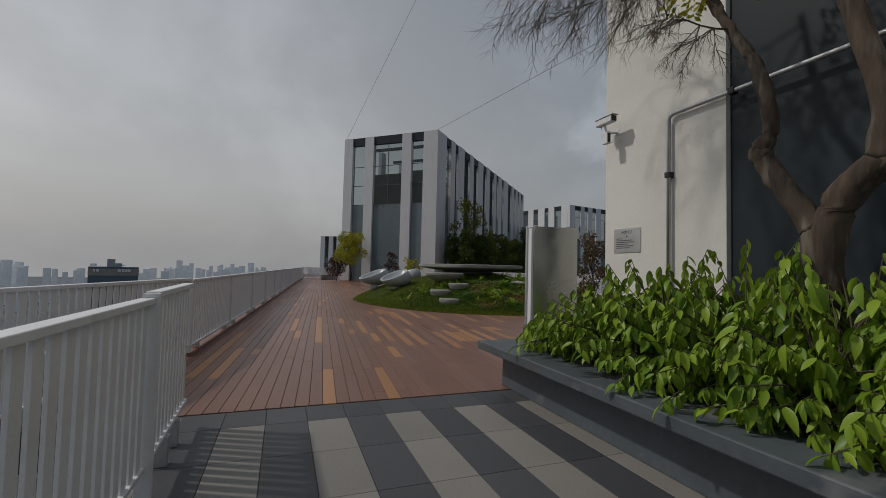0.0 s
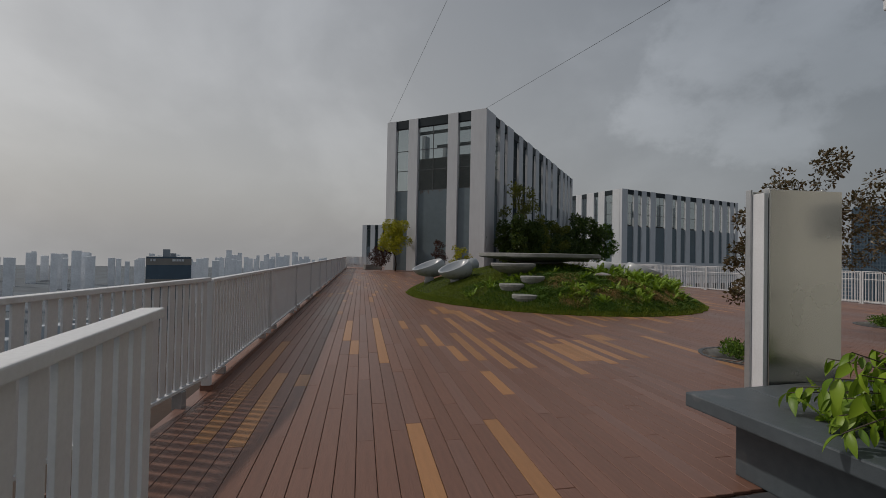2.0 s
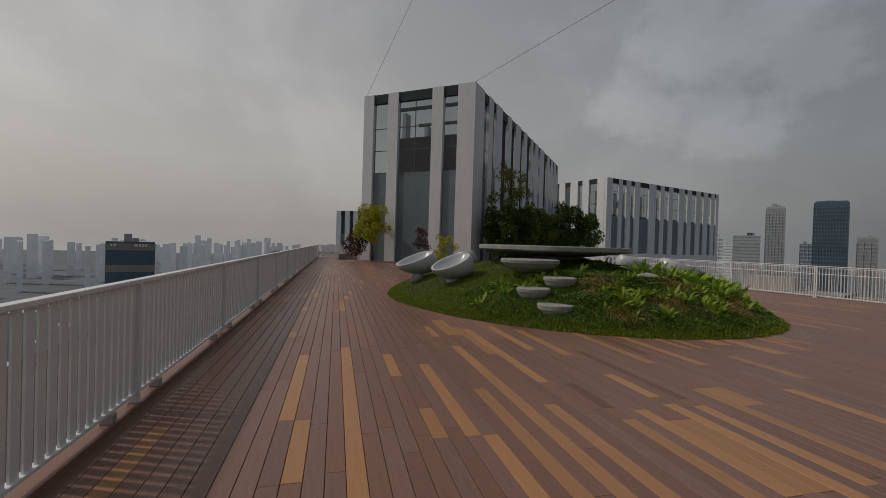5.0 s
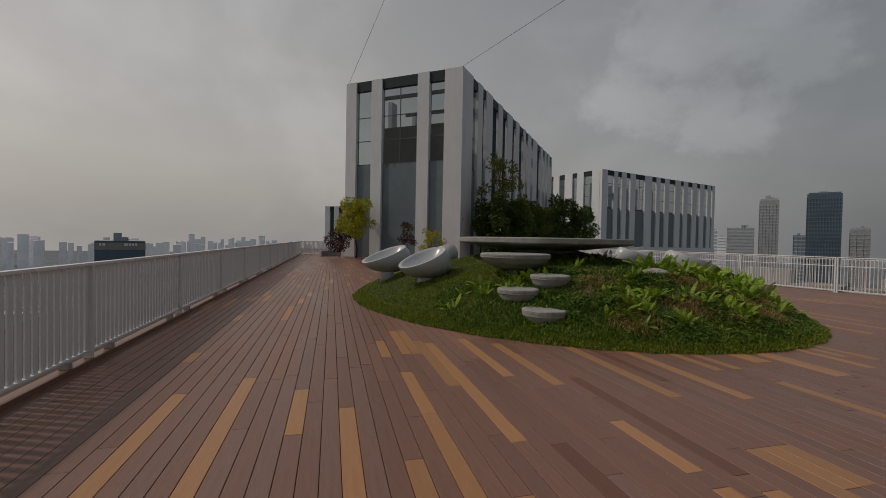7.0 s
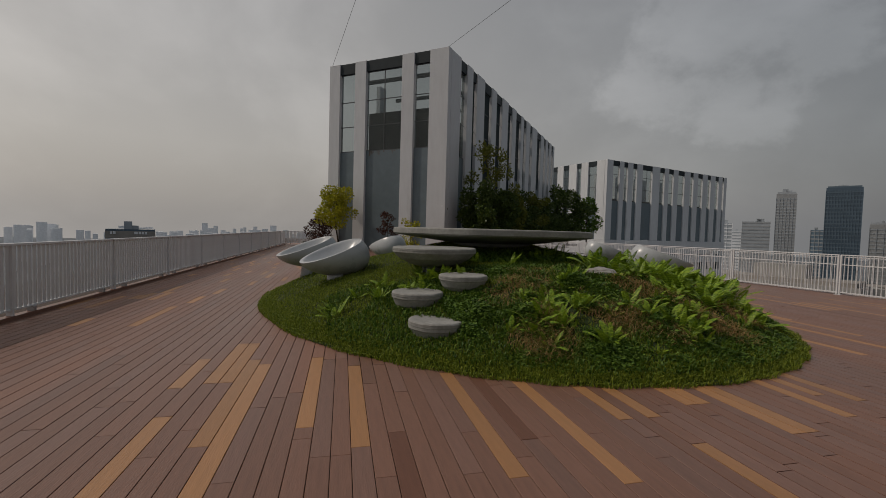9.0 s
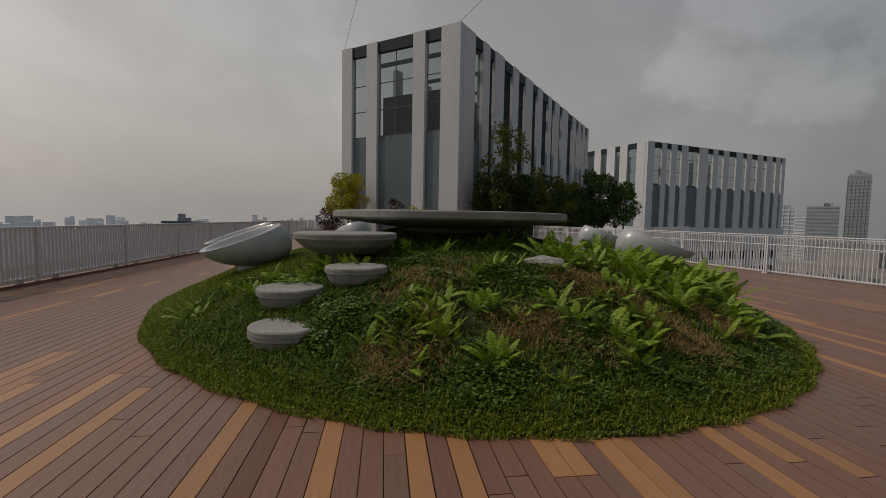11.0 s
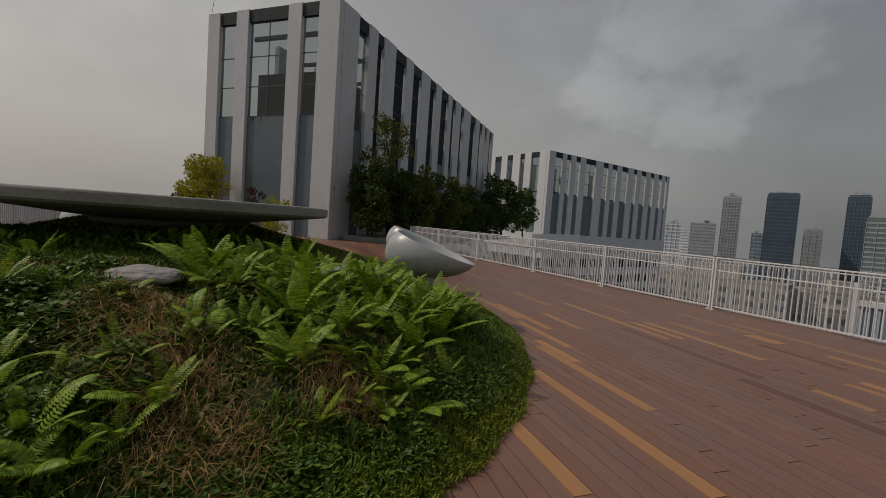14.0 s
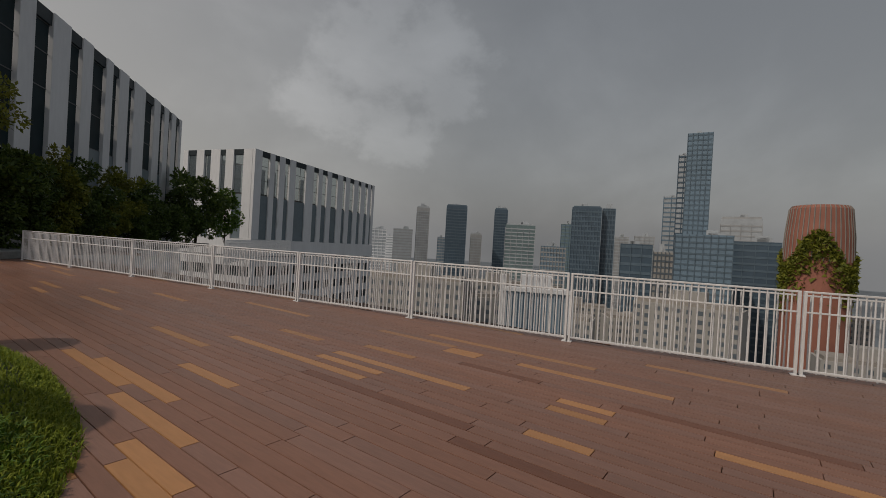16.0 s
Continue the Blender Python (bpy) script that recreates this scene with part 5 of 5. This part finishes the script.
# grass and weeds over the mound
def blades(name, n, test, length, width, mat_, seed, lean=0.55, label="short green grass blades over the mound", area=(2.7, 14.6, 12.5, 23.6)):
    r = np.random.default_rng(seed)
    vs = []
    kept = 0
    while kept < n:
        xs, ys = r.uniform(area[0], area[1], 4000), r.uniform(area[2], area[3], 4000)
        for x, y in zip(xs, ys):
            k = test(x, y, r)
            if not k:
                continue
            z = mound_z(x, y) if mound_level(x, y) < 1 else 0.0
            a, ln = r.uniform(0, 6.283), length * k * r.uniform(0.55, 1.35)
            w, t = width * r.uniform(0.7, 1.3), lean * r.uniform(0.2, 1.3)
            ca, sa = math.cos(a), math.sin(a)
            hx, hy = ca * t * ln, sa * t * ln
            mx_, my_, mz_, tw_ = x + hx * 0.42, y + hy * 0.42, z + ln * 0.62, w * 0.75
            vs += [(x - sa * w, y + ca * w, z - 0.005), (x + sa * w, y - ca * w, z - 0.005), (mx_ + sa * tw_, my_ - ca * tw_, mz_), (mx_ - sa * tw_, my_ + ca * tw_, mz_), (x + hx, y + hy, z + ln * (1 - 0.35 * t))]
            kept += 1
            if kept >= n:
                break
    fs = []
    for k in range(0, 5 * n, 5):
        fs += [(k, k + 1, k + 2, k + 3), (k + 3, k + 2, k + 4)]
    return tagged(new(name, raw_mesh(name, vs, fs, mat_)), label, "grass", kind="stuff")


def lawn(x, y, r):
    s = mound_level(x, y)
    if s > 1.004 or y > 23.5 or (y > 18 and r.random() < 0.65):
        return 0
    weedy = 6.3 < x < 12.5 and y < 16.5
    if s < 0.92 and weedy and noise.noise((x * 1.3, y * 1.3, 9.0)) > -0.12 and r.random() < 0.75:
        return 0
    return 1.0 if s > 0.86 else 0.85


DRY = ((6.73, 13.75, 0.42), (9.6, 13.6, 0.36), (10.45, 14.1, 0.34), (9.35, 14.2, 0.40), (8.05, 13.9, 0.40), (7.3, 15.2, 0.45), (7.0, 14.2, 0.30), (8.5, 13.5, 0.28), (9.0, 14.75, 0.45), (10.6, 14.9, 0.3))


def straw(x, y, r):
    if 6.4 < x < 11.6 and 14.0 < y < 16.2 and mound_level(x, y) < 0.9 and noise.noise((x * 1.5, y * 1.5, 2.0)) > 0.0 and r.random() < 0.16:
        return 0.9
    for cx_, cy_, rad in DRY:
        if (x - cx_) ** 2 + (y - cy_) ** 2 < (rad * r.uniform(0.1, 1.2)) ** 2:
            return 1.0
    return 0


def weeds(x, y, r):
    s = mound_level(x, y)
    return 1.0 if s < 0.985 and 4.2 < x < 13.2 and y < 16.8 and noise.noise((x * 1.1, y * 1.1, 4.0)) > -0.25 else 0


blades("grass", 160000, lawn, 0.046, 0.0058, M["grass"], 1, 1.0)


def fringe(x, y, r):
    return 1.0 if 0.955 < mound_level(x, y) < 1.012 + 0.004 * math.sin(9 * x) and y < 20.5 else 0


blades("grass_fringe", 26000, fringe, 0.060, 0.0058, M["grass"], 6, 0.9, "thick grass fringe along the mound's edge")
blades("dry_grass", 10000, straw, 0.13, 0.0026, M["dry_grass"], 2, 1.7, "dry brown straw patches in the grass", (6.2, 11.8, 13.1, 16.3))
blades("weeds", 24000, weeds, 0.085, 0.010, M["cover"], 3, 1.0, "low broad-leafed weeds among the grass", (4.2, 13.2, 12.5, 16.8))


def creeper(name, n, area, size, mat_, seed, label):
    """Small oval leaves lying over one another in uneven cushions."""
    r = np.random.default_rng(seed)
    vs = []
    while len(vs) < 6 * n:
        x, y = r.uniform(area[0], area[1]), r.uniform(area[2], area[3])
        s_ = mound_level(x, y)
        g = noise.noise((x * 1.7, y * 1.7, 11.0)) + 0.5 * noise.noise((x * 4.1, y * 4.1, 3.0))
        if s_ > 0.975 or g < -0.12:
            continue
        z = mound_z(x, y) + 0.02 + max(0.0, g + 0.12) * 0.16 * r.uniform(0.3, 1.0) * min(1.0, (1 - s_) * 9)
        az, tip, roll, ln = r.uniform(0, 6.283), r.uniform(-0.5, 0.6), r.uniform(-0.6, 0.6), size * r.uniform(0.6, 1.4)
        a = np.array((math.cos(az) * math.cos(tip), math.sin(az) * math.cos(tip), math.sin(tip)))
        b = np.array((-math.sin(az) * math.cos(roll), math.cos(az) * math.cos(roll), math.sin(roll))) * ln * 0.30
        p = np.array((x, y, z))
        for u, w in ((0, 0), (0.3, 1), (0.7, 0.85), (1, 0), (0.7, -0.85), (0.3, -1)):
            vs.append(tuple(p + a * ln * u + b * w))
    fs = [tuple(range(k, k + 6)) for k in range(0, len(vs), 6)]
    return tagged(new(name, raw_mesh(name, vs, fs, mat_)), label, "ground cover", kind="stuff")


creeper("creeping_cover", 70000, (5.8, 12.4, 12.6, 16.4), 0.042, M["cover"], 8, "creeping small-leafed ground cover over the mound")


def ivy(x, y, r):
    s = mound_level(x, y)
    return 1.0 if 0.2 < s < 0.62 and y < 18.5 and abs(math.hypot(x - 8.4, y - 19.26) - 1.9) < 0.5 else 0


blades("undergrowth", 4000, ivy, 0.11, 0.022, M["cover"], 4, 1.1, "dark undergrowth beneath the round platform", (5.8, 11.0, 16.6, 18.6))

# ---- planks and tiles, one by one ----
def plank_clear(c, v, ln):
    """Keeps planks off the tiles, out of the mound and inside the railings."""
    a = DECK @ Vector(((c + 0.5) * PW, v, 0))
    b = DECK @ Vector(((c + 0.5) * PW, v + ln, 0))
    if b.y < 4.9 or a.x < -1.5 + 0.08 * (a.y - 8.0) - 0.1 and a.y > 4.9:
        return None
    if a.x > 20.45 - 0.0815 * (a.y - 11.5) + 0.15 and a.y < 42:
        return None
    if a.y < 4.92:
        s = (4.92 - a.y) / (b.y - a.y) * ln
        v, ln = v + s, ln - s
    n = max(2, int(ln / 0.1))
    inside = [mound_level(*(DECK @ Vector(((c + 0.5) * PW, v + ln * i / n, 0))).xy) < 0.985 for i in range(n + 1)]
    if all(inside):
        return None
    if any(inside):
        i0 = inside.index(False)
        i1 = n - inside[::-1].index(False)
        if inside[0] and not inside[-1]:
            return [(v + ln * i0 / n, ln * (n - i0) / n)]
        if inside[-1] and not inside[0]:
            return [(v, ln * i1 / n)]
    return [(v, ln)]


near_done, joined = 0, {"d": ([], []), "b": ([], []), "g": ([], []), "t": ([], [])}
cache = {}
for c, v, ln, kind in planks:
    for v_, l_ in plank_clear(c, v, ln) or ():
        if l_ < 0.05:
            continue
        p = DECK @ Vector((c * PW, v_, 0))
        if near_done < 300 and -1.8 < p.x < 6.5 and 4.0 < p.y < 13.0:
            key = (kind, round(l_, 2))
            if key not in cache:
                cache[key] = plank_mesh("plank", key[1], M[KIND[kind]])
            shared("plank", cache[key], floor_deck, DECK @ pose(c * PW, v_, 0.0))
            near_done += 1
        else:
            vs, fs = joined[kind]
            k = len(vs)
            x0, x1, y0, y1 = c * PW, (c + 1) * PW - GAP, v_, v_ + l_ - 0.003
            vs += [(x0, y0, -0.02), (x1, y0, -0.02), (x1, y1, -0.02), (x0, y1, -0.02),
                   (x0 + 0.003, y0 + 0.003, 0), (x1 - 0.003, y0 + 0.003, 0), (x1 - 0.003, y1 - 0.003, 0), (x0 + 0.003, y1 - 0.003, 0)]
            fs += [(k + 4, k + 5, k + 6, k + 7), (k, k + 1, k + 5, k + 4), (k + 1, k + 2, k + 6, k + 5), (k + 2, k + 3, k + 7, k + 6), (k + 3, k, k + 4, k + 7)]
for kind, (vs, fs) in joined.items():
    ob = new("planks", raw_mesh("planks", vs, fs, M[KIND[kind]]))
    ob.matrix_basis = DECK
    ob.parent = floor_deck
    tagged(ob, kind="stuff")

# tiles: dark border by the deck, then rows of dark and light
tagged(part("floor_tiles", box(bmesh.new(), -1.0, 2.80, -3.5, 4.891, -0.4, -0.012), M["grout"]), "grey and charcoal floor tiles laid in stripes", "floor", kind="structure")
floor_tiles = bpy.data.objects["floor_tiles"]
TW, TL = 0.385, 0.76
tile_cache = {}


def tile(x, y, w, l, kind):
    key = (round(w, 3), round(l, 3), kind)
    if key not in tile_cache:
        bm = box(bmesh.new(), 0.0025, w - 0.0025, 0.0025, l - 0.0025, -0.012, 0.0)
        bmesh.ops.bevel(bm, geom=[e for e in bm.edges if all(v.co.z > -0.01 for v in e.verts)], offset=0.002, segments=1, affect="EDGES")
        tile_cache[key] = mesh_of(bm, M[kind], "tile")
    shared("tile", tile_cache[key], floor_tiles, pose(x, y, 0))


for i in range(10):
    x = -0.96 + i * TW
    tile(x, 4.42, min(TW, 2.795 - x), 0.46, "tile_dark")
    for j in range(10):
        k = "tile_light" if i in (1, 3, 5, 7, 9) else "tile_dark"
        y = 4.42 - (j + 1) * TL
        tile(x, y, min(TW, 2.795 - x), TL, k)
